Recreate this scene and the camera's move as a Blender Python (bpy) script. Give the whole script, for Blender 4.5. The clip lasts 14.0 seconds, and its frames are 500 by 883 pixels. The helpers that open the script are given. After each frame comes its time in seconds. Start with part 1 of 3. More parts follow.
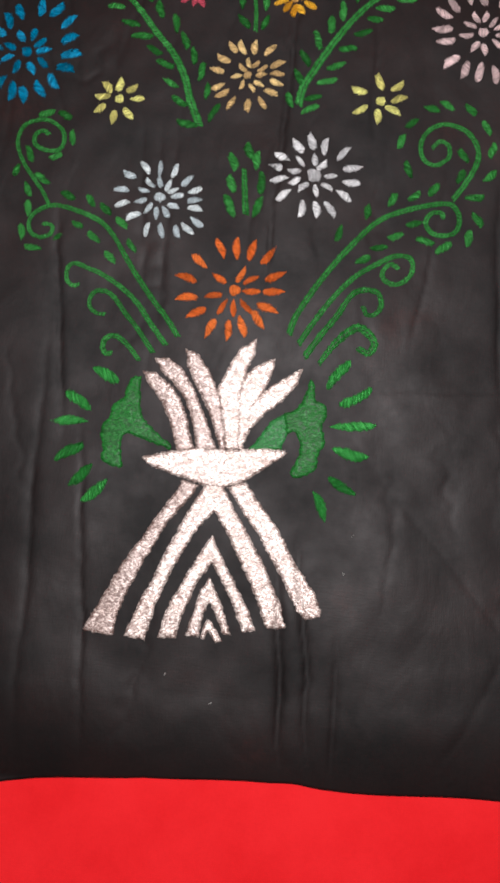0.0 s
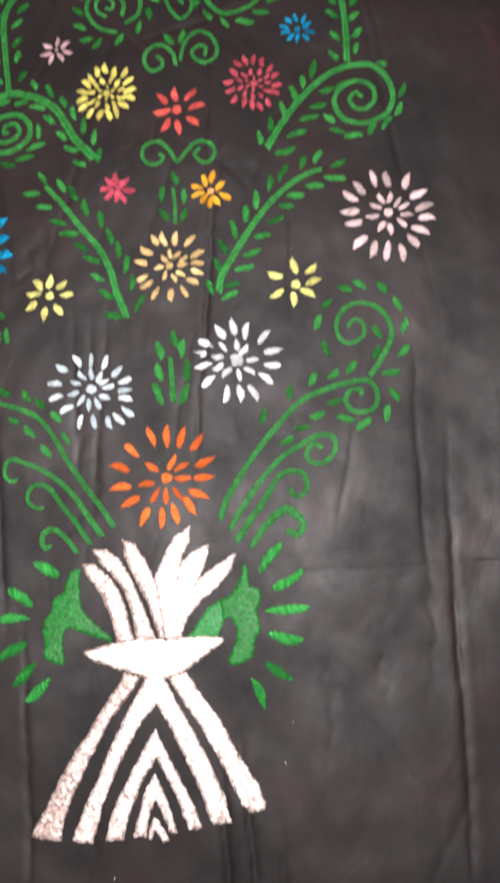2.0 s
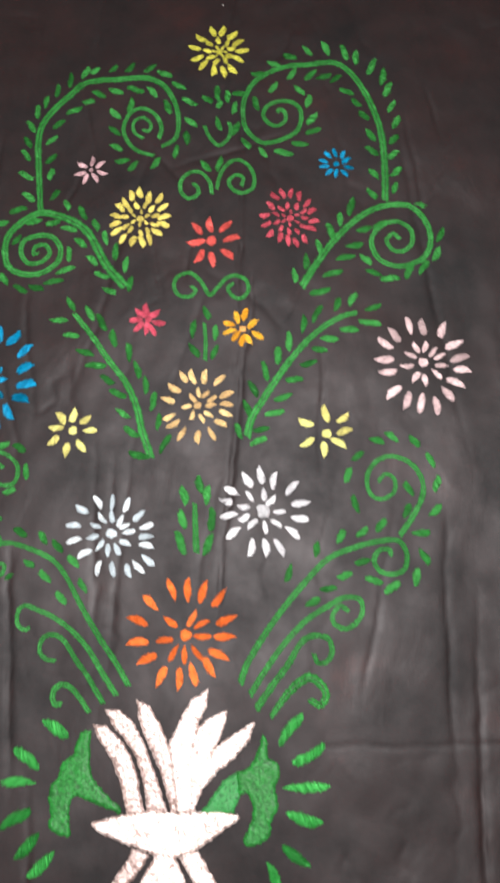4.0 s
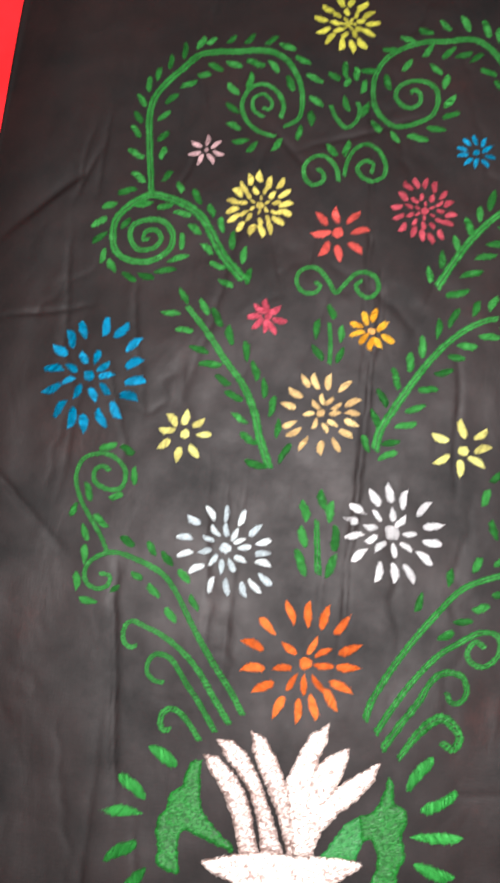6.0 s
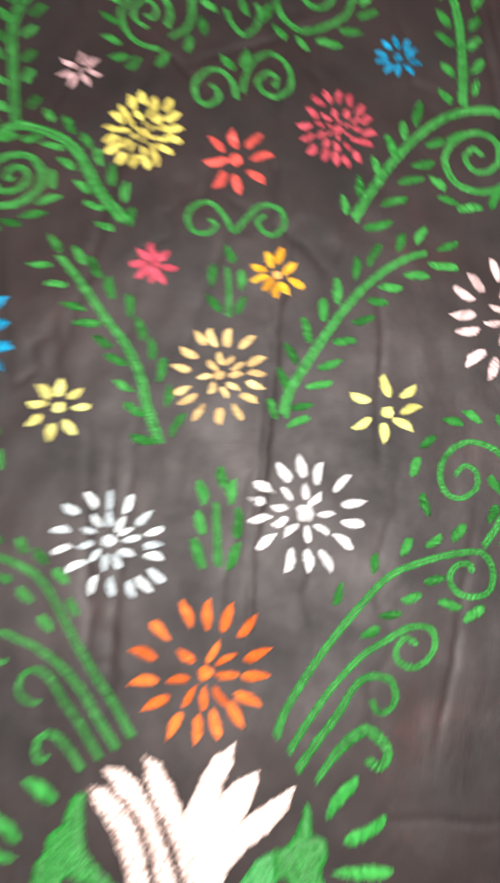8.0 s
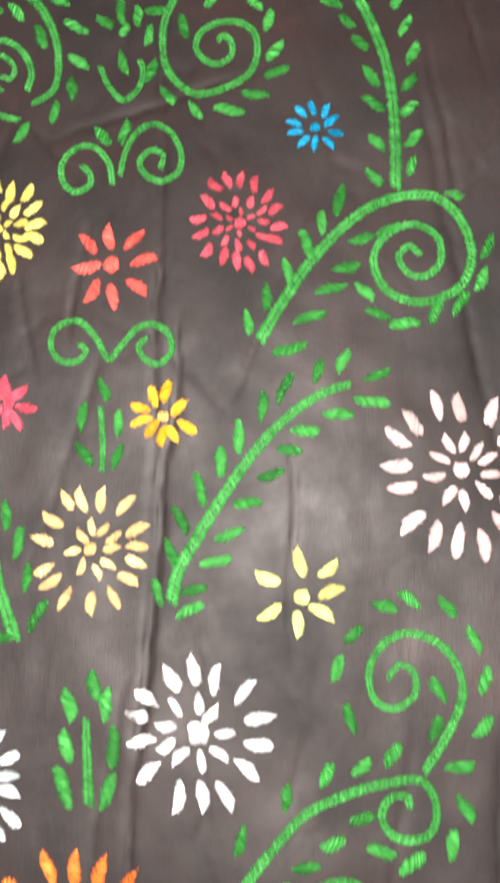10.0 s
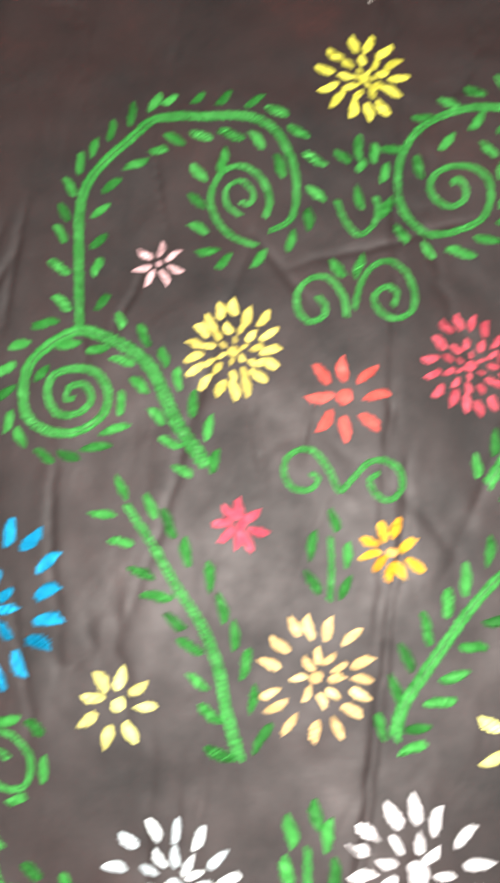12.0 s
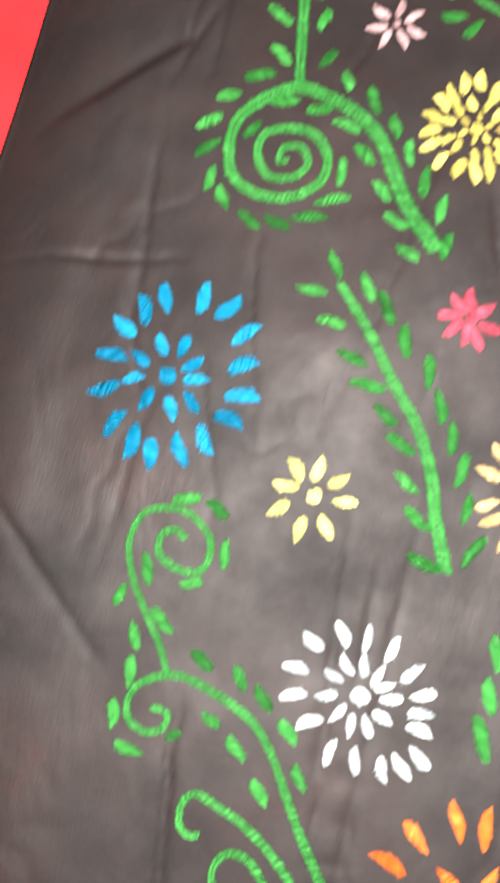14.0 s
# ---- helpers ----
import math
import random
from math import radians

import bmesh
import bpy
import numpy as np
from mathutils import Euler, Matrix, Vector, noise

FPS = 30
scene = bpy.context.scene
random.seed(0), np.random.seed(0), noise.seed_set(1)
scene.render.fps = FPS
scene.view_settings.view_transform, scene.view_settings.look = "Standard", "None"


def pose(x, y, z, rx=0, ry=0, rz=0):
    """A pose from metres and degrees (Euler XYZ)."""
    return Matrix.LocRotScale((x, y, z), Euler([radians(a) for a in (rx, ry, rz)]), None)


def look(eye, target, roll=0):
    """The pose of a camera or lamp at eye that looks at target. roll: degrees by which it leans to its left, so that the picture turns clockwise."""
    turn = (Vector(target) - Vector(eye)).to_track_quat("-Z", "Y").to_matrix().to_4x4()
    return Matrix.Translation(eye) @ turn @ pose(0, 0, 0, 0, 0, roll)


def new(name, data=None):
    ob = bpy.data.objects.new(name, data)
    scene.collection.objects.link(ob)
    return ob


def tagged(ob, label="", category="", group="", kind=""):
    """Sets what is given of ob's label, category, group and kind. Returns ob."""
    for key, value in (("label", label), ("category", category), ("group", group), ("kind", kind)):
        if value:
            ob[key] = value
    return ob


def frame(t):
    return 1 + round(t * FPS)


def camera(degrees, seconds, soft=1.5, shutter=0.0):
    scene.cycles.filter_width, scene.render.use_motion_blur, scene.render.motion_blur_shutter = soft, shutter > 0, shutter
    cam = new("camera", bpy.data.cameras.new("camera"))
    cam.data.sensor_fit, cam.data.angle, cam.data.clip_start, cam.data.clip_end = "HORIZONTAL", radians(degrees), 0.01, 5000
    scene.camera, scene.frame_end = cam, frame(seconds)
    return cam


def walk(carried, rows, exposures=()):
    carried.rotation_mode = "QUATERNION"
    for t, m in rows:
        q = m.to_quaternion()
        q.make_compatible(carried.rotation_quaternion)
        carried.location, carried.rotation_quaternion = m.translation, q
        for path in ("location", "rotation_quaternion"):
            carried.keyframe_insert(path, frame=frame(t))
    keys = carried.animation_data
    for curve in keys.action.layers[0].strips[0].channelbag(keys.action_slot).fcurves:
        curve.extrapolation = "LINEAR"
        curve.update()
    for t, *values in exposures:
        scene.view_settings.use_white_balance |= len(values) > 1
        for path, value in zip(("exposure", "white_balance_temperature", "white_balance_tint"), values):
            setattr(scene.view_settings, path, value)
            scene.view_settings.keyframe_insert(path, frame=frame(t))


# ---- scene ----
from mathutils.geometry import delaunay_2d_cdt

cam = camera(45.8, 14.0, soft=3.0, shutter=1.0)
# seconds, x, y, z, rx, ry, rz
ROWS = [
    (0.0, 0.0462, -0.1884, 0.4545, 8.34, 2.57, 4.01),
    (0.5, 0.0521, -0.1755, 0.4575, 8.69, 2.69, 3.40),
    (1.0, 0.0772, -0.1432, 0.4620, 9.52, 3.26, 1.30),
    (1.5, 0.0911, -0.1012, 0.4748, 10.54, 2.58, 0.72),
    (2.0, 0.0987, -0.0686, 0.4875, 11.39, 3.31, 0.17),
    (2.5, 0.0912, -0.0396, 0.5035, 12.36, 2.18, 0.00),
    (2.7, 0.0911, -0.0278, 0.5074, 12.17, 3.37, 0.78),
    (4.8, 0.0384, 0.0719, 0.4887, 13.61, 1.45, 3.00),
    (5.0, 0.0296, 0.0744, 0.4866, 13.21, 2.14, 3.28),
    (5.5, -0.0009, 0.0763, 0.4781, 12.60, 2.95, 4.33),
    (6.0, -0.0239, 0.0681, 0.4665, 11.88, 2.97, 5.70),
    (6.5, -0.0297, 0.0565, 0.4548, 11.22, 2.81, 5.64),
    (7.0, -0.0137, 0.0590, 0.4395, 10.21, 2.48, 5.30),
    (7.5, 0.0179, 0.0708, 0.4351, 9.70, 1.76, 4.11),
    (7.8, 0.0288, 0.0759, 0.4186, 9.30, 1.73, 3.59),
    (8.0, 0.0437, 0.0812, 0.3875, 9.81, 2.93, 2.99),
    (8.2, 0.0629, 0.0962, 0.3544, 8.19, 2.08, 1.57),
    (10.3, 0.0965, 0.2269, 0.3186, 8.45, 2.75, 1.30),
    (10.5, 0.0829, 0.2447, 0.3253, 8.03, 4.62, 1.31),
    (11.0, 0.0542, 0.2820, 0.3390, 10.01, 3.68, 2.77),
    (11.5, 0.0252, 0.2817, 0.3493, 10.61, 3.51, 4.15),
    (12.0, -0.0301, 0.2630, 0.3476, 9.70, 2.86, 6.19),
    (12.5, -0.0664, 0.2449, 0.3285, 7.68, 4.06, 5.33),
    (13.0, -0.1051, 0.2236, 0.3239, 7.06, 1.80, 7.89),
    (13.5, -0.1325, 0.1888, 0.3129, 7.51, 0.14, 11.78),
    (14.0, -0.1298, 0.1497, 0.2964, 7.26, 1.91, 13.58),
]
# seconds, stops, kelvin, tint
EXPOSURES = [
    (0.0, -1.2, 6150, 12), (0.6, -0.98, 6150, 12), (1.0, -0.55, 6150, 12), (1.5, -0.2, 6150, 12),
    (5.0, -0.2, 6200, 12), (7.5, 0.08, 6300, 11), (8.2, 0.4, 6500, 11),
    (10.5, 0.7, 6600, 10.5), (14.0, 0.93, 6550, 10.5),
]
walk(cam, [(r[0], pose(*r[1:])) for r in ROWS], EXPOSURES)

# ---- light: one unseen overhead lamp, added for the camera's torch, in a closed room ----
world = bpy.data.worlds.new("room_air")
scene.world = world
world.use_nodes = True
world.node_tree.nodes["Background"].inputs[0].default_value = (0.9, 0.93, 1.0, 1)
world.node_tree.nodes["Background"].inputs[1].default_value = 0.002

lamp_data = bpy.data.lights.new("torch_stand_in_light", "AREA")
lamp_data.shape, lamp_data.size, lamp_data.energy = "DISK", 0.3, 40
lamp_data.spread = radians(75)
lamp_data.color = (1.0, 0.95, 0.9)
lamp_light = new("torch_stand_in_light", lamp_data)
lamp_light.matrix_world = look((0.04, 0.14, 2.4), (0.04, 0.14, 0))


# ---- materials ----
def nodes_of(name, rough=0.6, spec=0.5):
    m = bpy.data.materials.new(name)
    m.use_nodes = True
    nt = m.node_tree
    b = nt.nodes["Principled BSDF"]
    b.inputs["Roughness"].default_value = rough
    b.inputs["Specular IOR Level"].default_value = spec
    return m, nt, b


def link(nt, a, b):
    nt.links.new(a, b)


def ramp(nt, fac, stops):
    r = nt.nodes.new("ShaderNodeValToRGB")
    els = r.color_ramp.elements
    els[0].position, els[0].color = stops[0][0], (*stops[0][1], 1)
    els[1].position, els[1].color = stops[-1][0], (*stops[-1][1], 1)
    for p, c in stops[1:-1]:
        e = els.new(p)
        e.color = (*c, 1)
    link(nt, fac, r.inputs[0])
    return r.outputs[0]


def noise_tex(nt, vec, scale, detail=3.0, rough=0.55):
    n = nt.nodes.new("ShaderNodeTexNoise")
    n.inputs["Scale"].default_value, n.inputs["Detail"].default_value = scale, detail
    n.inputs["Roughness"].default_value = rough
    if vec is not None:
        link(nt, vec, n.inputs["Vector"])
    return n.outputs[0]


def maths(nt, op, a, b=0.0, c=0.0):
    n = nt.nodes.new("ShaderNodeMath")
    n.operation = op
    for k, v in enumerate((a, b, c)):
        if isinstance(v, (int, float)):
            n.inputs[k].default_value = v
        else:
            link(nt, v, n.inputs[k])
    return n.outputs[0]


def thread(name, colour, rough=0.36, vary=0.34, spec=0.45, gap=0.26, odd=0.4):
    """Satin-stitch embroidery thread: strands lying side by side, dark between them, glossy on top."""
    m, nt, b = nodes_of(name, rough, spec)
    tc = nt.nodes.new("ShaderNodeTexCoord")
    geo = nt.nodes.new("ShaderNodeNewGeometry")
    info = nt.nodes.new("ShaderNodeObjectInfo")
    stretch = nt.nodes.new("ShaderNodeMapping")
    stretch.inputs["Scale"].default_value = (1.5, 0.3, 0)
    link(nt, tc.outputs["UV"], stretch.inputs["Vector"])
    apart = nt.nodes.new("ShaderNodeSeparateXYZ")
    link(nt, stretch.outputs[0], apart.inputs[0])
    wob = noise_tex(nt, stretch.outputs[0], 0.9, 3)
    run = maths(nt, "MULTIPLY_ADD", wob, 2.0, apart.outputs[0])
    tri = maths(nt, "PINGPONG", run, 0.5)
    strand = maths(nt, "POWER", maths(nt, "MULTIPLY", tri, 2.0), 0.6)
    fibre = noise_tex(nt, stretch.outputs[0], 4.0, 2)
    broad = noise_tex(nt, geo.outputs["Position"], 70, 3)
    each = maths(nt, "MULTIPLY_ADD", info.outputs["Random"], odd, 0.22 - odd / 2)
    tone = maths(nt, "ADD", each, maths(nt, "MULTIPLY_ADD", fibre, 0.75, maths(nt, "MULTIPLY", broad, 0.6)))
    dark = tuple(c * (1 - 1.5 * vary) for c in colour)
    light = tuple(min(0.95, c * (1 + vary) + 0.012) for c in colour)
    face = ramp(nt, tone, [(0.58, dark), (0.87, colour), (1.2, light)])
    cm = nt.nodes.new("ShaderNodeMix")
    cm.data_type = "RGBA"
    link(nt, ramp(nt, strand, [(0.25, (0, 0, 0)), (0.8, (1, 1, 1))]), cm.inputs[0])
    cm.inputs[6].default_value = (*(c * gap for c in colour), 1)
    link(nt, face, cm.inputs[7])
    link(nt, cm.outputs[2], b.inputs["Base Color"])
    peak = max(colour)
    b.inputs["Specular Tint"].default_value = (*(0.3 + 0.7 * c / peak for c in colour), 1)
    bump = nt.nodes.new("ShaderNodeBump")
    bump.inputs["Strength"].default_value, bump.inputs["Distance"].default_value = 1.0, 0.0008
    link(nt, maths(nt, "MULTIPLY_ADD", fibre, 0.6, strand), bump.inputs["Height"])
    link(nt, bump.outputs[0], b.inputs["Normal"])
    return m


def silk(name, colour, gap, cell, gapw, metal=0.5, spec=0.8):
    """Dense filling stitches: short worm-like ridges with thin dark gaps between them."""
    m, nt, b = nodes_of(name, 0.42, spec)
    b.inputs["Metallic"].default_value = metal
    tc = nt.nodes.new("ShaderNodeTexCoord")
    geo = nt.nodes.new("ShaderNodeNewGeometry")
    warp = nt.nodes.new("ShaderNodeTexNoise")
    warp.inputs["Scale"].default_value, warp.inputs["Detail"].default_value = 160, 2
    link(nt, tc.outputs["Object"], warp.inputs["Vector"])
    mix = nt.nodes.new("ShaderNodeMix")
    mix.data_type = "VECTOR"
    mix.inputs[0].default_value = 0.006
    link(nt, tc.outputs["Object"], mix.inputs[4])
    link(nt, warp.outputs["Color"], mix.inputs[5])
    mp = nt.nodes.new("ShaderNodeMapping")
    mp.inputs["Scale"].default_value = (0.36, 1.5, 0.0)
    mp.inputs["Rotation"].default_value = (0, 0, 0.15)
    link(nt, mix.outputs[1], mp.inputs["Vector"])
    v = nt.nodes.new("ShaderNodeTexVoronoi")
    v.feature = "DISTANCE_TO_EDGE"
    v.inputs["Scale"].default_value = 1 / cell
    link(nt, mp.outputs[0], v.inputs["Vector"])
    broad = noise_tex(nt, geo.outputs["Position"], 45, 3)
    tone = ramp(nt, broad, [(0.3, tuple(c * k for c, k in zip(colour, (0.84, 0.79, 0.76)))), (0.56, colour)])
    mask = ramp(nt, v.outputs["Distance"], [(gapw * 0.4, (0, 0, 0)), (gapw * 2.2, (1, 1, 1))])
    cm = nt.nodes.new("ShaderNodeMix")
    cm.data_type = "RGBA"
    link(nt, mask, cm.inputs[0])
    cm.inputs[6].default_value = (*gap, 1)
    link(nt, tone, cm.inputs[7])
    link(nt, cm.outputs[2], b.inputs["Base Color"])
    bump = nt.nodes.new("ShaderNodeBump")
    bump.inputs["Strength"].default_value, bump.inputs["Distance"].default_value = 0.5, 0.0008
    link(nt, v.outputs["Distance"], bump.inputs["Height"])
    link(nt, bump.outputs[0], b.inputs["Normal"])
    return m


def weave(name, dark, light, rough, sheen, spec=0.3, faded=None):
    """Plain-woven cotton: thread grid in the relief, blotchy tone at two scales, lint specks."""
    m, nt, b = nodes_of(name, rough, spec)
    geo = nt.nodes.new("ShaderNodeNewGeometry")
    pos = geo.outputs["Position"]
    broad = noise_tex(nt, pos, 11, 5, 0.62)
    fine = noise_tex(nt, pos, 450, 2)
    s = nt.nodes.new("ShaderNodeMath")
    s.operation = "MULTIPLY_ADD"
    link(nt, fine, s.inputs[0])
    s.inputs[1].default_value = 0.24
    link(nt, broad, s.inputs[2])
    link(nt, ramp(nt, s.outputs[0], [(0.42, dark), (0.74, light), (0.9, faded or light)]), b.inputs["Base Color"])
    worn = nt.nodes.new("ShaderNodeMapRange")
    worn.inputs[1].default_value, worn.inputs[2].default_value = 0.35, 0.65
    worn.inputs[3].default_value, worn.inputs[4].default_value = rough + 0.1, rough - 0.07
    link(nt, broad, worn.inputs[0])
    link(nt, worn.outputs[0], b.inputs["Roughness"])
    b.inputs["Sheen Weight"].default_value = sheen
    b.inputs["Sheen Roughness"].default_value = 0.5
    waves = []
    for sx, sy in ((900, 120), (120, 900)):
        mp = nt.nodes.new("ShaderNodeMapping")
        mp.inputs["Scale"].default_value = (sx, sy, 1)
        link(nt, pos, mp.inputs["Vector"])
        waves.append(noise_tex(nt, mp.outputs[0], 1.0, 2))
    h = nt.nodes.new("ShaderNodeMath")
    h.operation = "ADD"
    link(nt, waves[0], h.inputs[0])
    link(nt, waves[1], h.inputs[1])
    bump = nt.nodes.new("ShaderNodeBump")
    bump.inputs["Strength"].default_value, bump.inputs["Distance"].default_value = 0.22, 0.0003
    link(nt, h.outputs[0], bump.inputs["Height"])
    crinkle = nt.nodes.new("ShaderNodeTexNoise")
    crinkle.inputs["Scale"].default_value, crinkle.inputs["Detail"].default_value = 20, 2.5
    crinkle.inputs["Distortion"].default_value = 0.7
    drape = nt.nodes.new("ShaderNodeMapping")
    drape.inputs["Scale"].default_value = (1.35, 0.8, 1)
    link(nt, pos, drape.inputs["Vector"])
    link(nt, drape.outputs[0], crinkle.inputs["Vector"])
    crumple = crinkle.outputs[0]
    b2 = nt.nodes.new("ShaderNodeBump")
    b2.inputs["Strength"].default_value, b2.inputs["Distance"].default_value = 0.2, 0.0038
    link(nt, crumple, b2.inputs["Height"])
    link(nt, bump.outputs[0], b2.inputs["Normal"])
    link(nt, b2.outputs[0], b.inputs["Normal"])
    return m


def plaster(name, colour):
    m, nt, b = nodes_of(name, 0.85, 0.3)
    geo = nt.nodes.new("ShaderNodeNewGeometry")
    n = noise_tex(nt, geo.outputs["Position"], 3, 5)
    link(nt, ramp(nt, n, [(0.3, tuple(c * 0.93 for c in colour)), (0.7, colour)]), b.inputs["Base Color"])
    return m


BLACK = weave("black_cotton", (0.0012, 0.0008, 0.0008), (0.0100, 0.0057, 0.0054), 0.55, 0.0, 0.19, (0.021, 0.0080, 0.0070))
RED = weave("red_cotton", (0.58, 0.008, 0.010), (0.66, 0.011, 0.014), 0.8, 0.0, 0.15)
WALL = plaster("wall_paint", (0.5, 0.47, 0.42))
SILVER = silk("white_silk", (0.9, 0.8, 0.74), (0.2, 0.13, 0.11), 0.0015, 0.11, 0.35)
# same white silk, with the left side's weaker sheen put into its colour
SHADED_SILVER = silk("shaded_white_silk", (0.64, 0.53, 0.485), (0.14, 0.085, 0.07), 0.0017, 0.12, 0.25)
GREEN = thread("green_chain_thread", (0.026, 0.195, 0.033), vary=0.4, gap=0.34, odd=0.12)
LEAFGREEN = thread("leaf_green_thread", (0.026, 0.19, 0.031), vary=0.45)
FOLIAGE = silk("foliage_green_thread", (0.016, 0.145, 0.023), (0.006, 0.05, 0.008), 0.0017, 0.08, 0.0, 0.12)
RAYGREEN = thread("foliage_ray_thread", (0.024, 0.22, 0.034), vary=0.36)
LIGHTGREEN = silk("light_green_thread", (0.024, 0.18, 0.04), (0.008, 0.06, 0.014), 0.0017, 0.06, 0.0, 0.15)
ORANGE = thread("orange_thread", (0.85, 0.16, 0.025))
WHITE = thread("white_thread", (0.8, 0.8, 0.81))
ICE = thread("ice_white_thread", (0.64, 0.75, 0.79))
LEMON = thread("lemon_thread", (0.77, 0.71, 0.21))
STRAW = thread("straw_yellow_thread", (0.72, 0.61, 0.13))
LIME = thread("lime_yellow_thread", (0.54, 0.53, 0.06))
TAN = thread("tan_thread", (0.78, 0.52, 0.22))
BLUE = thread("blue_thread", (0.0, 0.2, 0.37), rough=0.3, spec=0.4, vary=0.4)
BLUSH = thread("blush_pink_thread", (0.52, 0.33, 0.34))
PALE_BLUSH = thread("pale_blush_thread", (0.68, 0.5, 0.49))
SCARLET = thread("scarlet_thread", (0.6, 0.085, 0.068))
CRIMSON = thread("crimson_thread", (0.44, 0.06, 0.085))
ROSE = thread("rose_thread", (0.52, 0.07, 0.11))
AMBER = thread("amber_thread", (0.85, 0.38, 0.02))
APRICOT = thread("apricot_thread", (0.8, 0.36, 0.1))


# ---- shapes ----
def folds(x, y):
    """Height of the black cloth over the red one: pressed creases, shallow rumples."""
    h = 0.0
    for cx, cy, turn, amp, wid, half in LONG_CREASES + SHORT_CREASES:
        c, s = math.cos(radians(turn)), math.sin(radians(turn))
        u, d = (x - cx) * c + (y - cy) * s, (y - cy) * c - (x - cx) * s
        if abs(u) > half * 1.5 or abs(d) > wid * 8:
            continue
        d += 0.0035 * noise.noise((u * 22, cx * 40, cy * 40)) + 0.0012 * noise.noise((u * 90, cx * 40, 3.0))
        fade = max(0.0, 1 - (u / half) ** 2 / 2.25) * (0.75 + 0.5 * noise.noise((u * 30, cy * 31, 7.0)))
        h += 1.25 * amp * fade * (0.35 * math.exp(-(d / (wid * 2.6)) ** 2) - 1.25 * math.exp(-abs(d / wid)))
    for cx, cy, turn, drop, wid, half in STEPS:
        c, s = math.cos(radians(turn)), math.sin(radians(turn))
        u, d = (x - cx) * c + (y - cy) * s, (y - cy) * c - (x - cx) * s
        if abs(u) < half and -0.02 < d < 0.12:
            d += 0.002 * noise.noise((u * 30, cx * 40, 5.0))
            h -= drop * (1 - (u / half) ** 2) ** 0.7 / (1 + math.exp(-max(-20.0, d / wid))) * math.exp(-max(0.0, d) / 0.03)
    h += 0.0045 * noise.noise((x * 6, y * 4.5, 0.3)) + 0.0019 * noise.noise((x * 15, y * 12, 4.0))
    h += 0.0005 * noise.noise((x * 45, y * 38, 8.0))
    n = noise.noise((x * 15, y * 5, 12.0)) + 0.12 * noise.noise((x * 60, y * 60, 2.0))
    spread = min(1.0, max(0.0, 2.2 * noise.noise((x * 8, y * 8, 20.0)) + 0.2))
    h -= 0.0006 * spread * max(0.0, 1 - abs(n) / 0.09) ** 1.5
    flat = min(1.0, max(0.0, min(x + 0.322, y + 0.385) / 0.07))
    return h * flat - 0.0105 * (1 - flat) ** 2


# middle x, y, direction in degrees, height, width, half length
LONG_CREASES = [
    (0.026, 0.36, 91, 0.0015, 0.0026, 0.16), (0.031, 0.15, 87, 0.0019, 0.0028, 0.13),
    (0.105, 0.195, 90, 0.0011, 0.0022, 0.05), (-0.141, -0.03, 98, 0.0020, 0.0034, 0.07),
    (-0.143, -0.21, 92, 0.0013, 0.0043, 0.13), (-0.098, -0.26, 96, 0.0013, 0.0026, 0.11),
    (0.056, -0.32, 95, 0.0034, 0.0050, 0.08), (0.076, -0.315, 96, 0.0026, 0.0044, 0.09),
    (0.097, -0.34, 92, 0.0022, 0.0040, 0.06), (0.233, -0.14, 90, 0.0018, 0.0034, 0.13),
    (0.211, 0.01, 91, 0.0013, 0.0032, 0.07), (0.24, -0.07, 3, 0.0007, 0.0024, 0.1),
    (-0.27, 0.257, 13, 0.0015, 0.0026, 0.05),
    (-0.24, 0.103, -40, 0.0016, 0.0034, 0.045),
]
# folds that step down to one side: middle x, y, direction, drop, width, half length
STEPS = [(-0.270, 0.359, 44, 0.0045, 0.0012, 0.056)]
SHORT_CREASES = [
    (-0.23, 0.285, 95, 0.0011, 0.0034, 0.05), (0.02, 0.455, 20, 0.0010, 0.0034, 0.05),
    (-0.045, 0.43, -50, 0.0013, 0.0029, 0.025), (-0.09, 0.33, 80, 0.0010, 0.0037, 0.1),
    (0.2, 0.33, 100, 0.0011, 0.0037, 0.12), (0.09, 0.33, 70, 0.0009, 0.0037, 0.06),
    (0.005, 0.62, 88, 0.0015, 0.0037, 0.1), (-0.06, 0.06, 88, 0.0009, 0.0029, 0.1),
    (0.17, -0.2, -50, 0.0006, 0.0043, 0.09), (0.2, -0.3, 60, 0.0006, 0.0043, 0.07),
    (-0.02, 0.24, 75, 0.0007, 0.0029, 0.05), (-0.205, 0.15, 85, 0.0005, 0.0029, 0.04),
    (-0.16, 0.24, 100, 0.0009, 0.0029, 0.05), (-0.085, 0.1, 95, 0.0010, 0.0026, 0.05),
    (0.155, 0.03, 80, 0.0007, 0.0029, 0.06),
]
# small hand-sized wrinkles scattered over the middle of the cloth
wrinkle = random.Random(11)
for _ in range(16):
    SHORT_CREASES.append((wrinkle.uniform(-0.26, 0.21), wrinkle.uniform(0.08, 0.5), wrinkle.gauss(91, 14),
                          wrinkle.uniform(0.0007, 0.0013), wrinkle.uniform(0.0018, 0.0028), wrinkle.uniform(0.02, 0.045)))


def obj(name, bm, material, parent=None, smooth=True):
    me = bpy.data.meshes.new(name)
    bm.to_mesh(me)
    bm.free()
    me.materials.append(material)
    for p in me.polygons:
        p.use_smooth = smooth
    o = new(name, me)
    o.parent = parent
    return o


SHAPES = {}


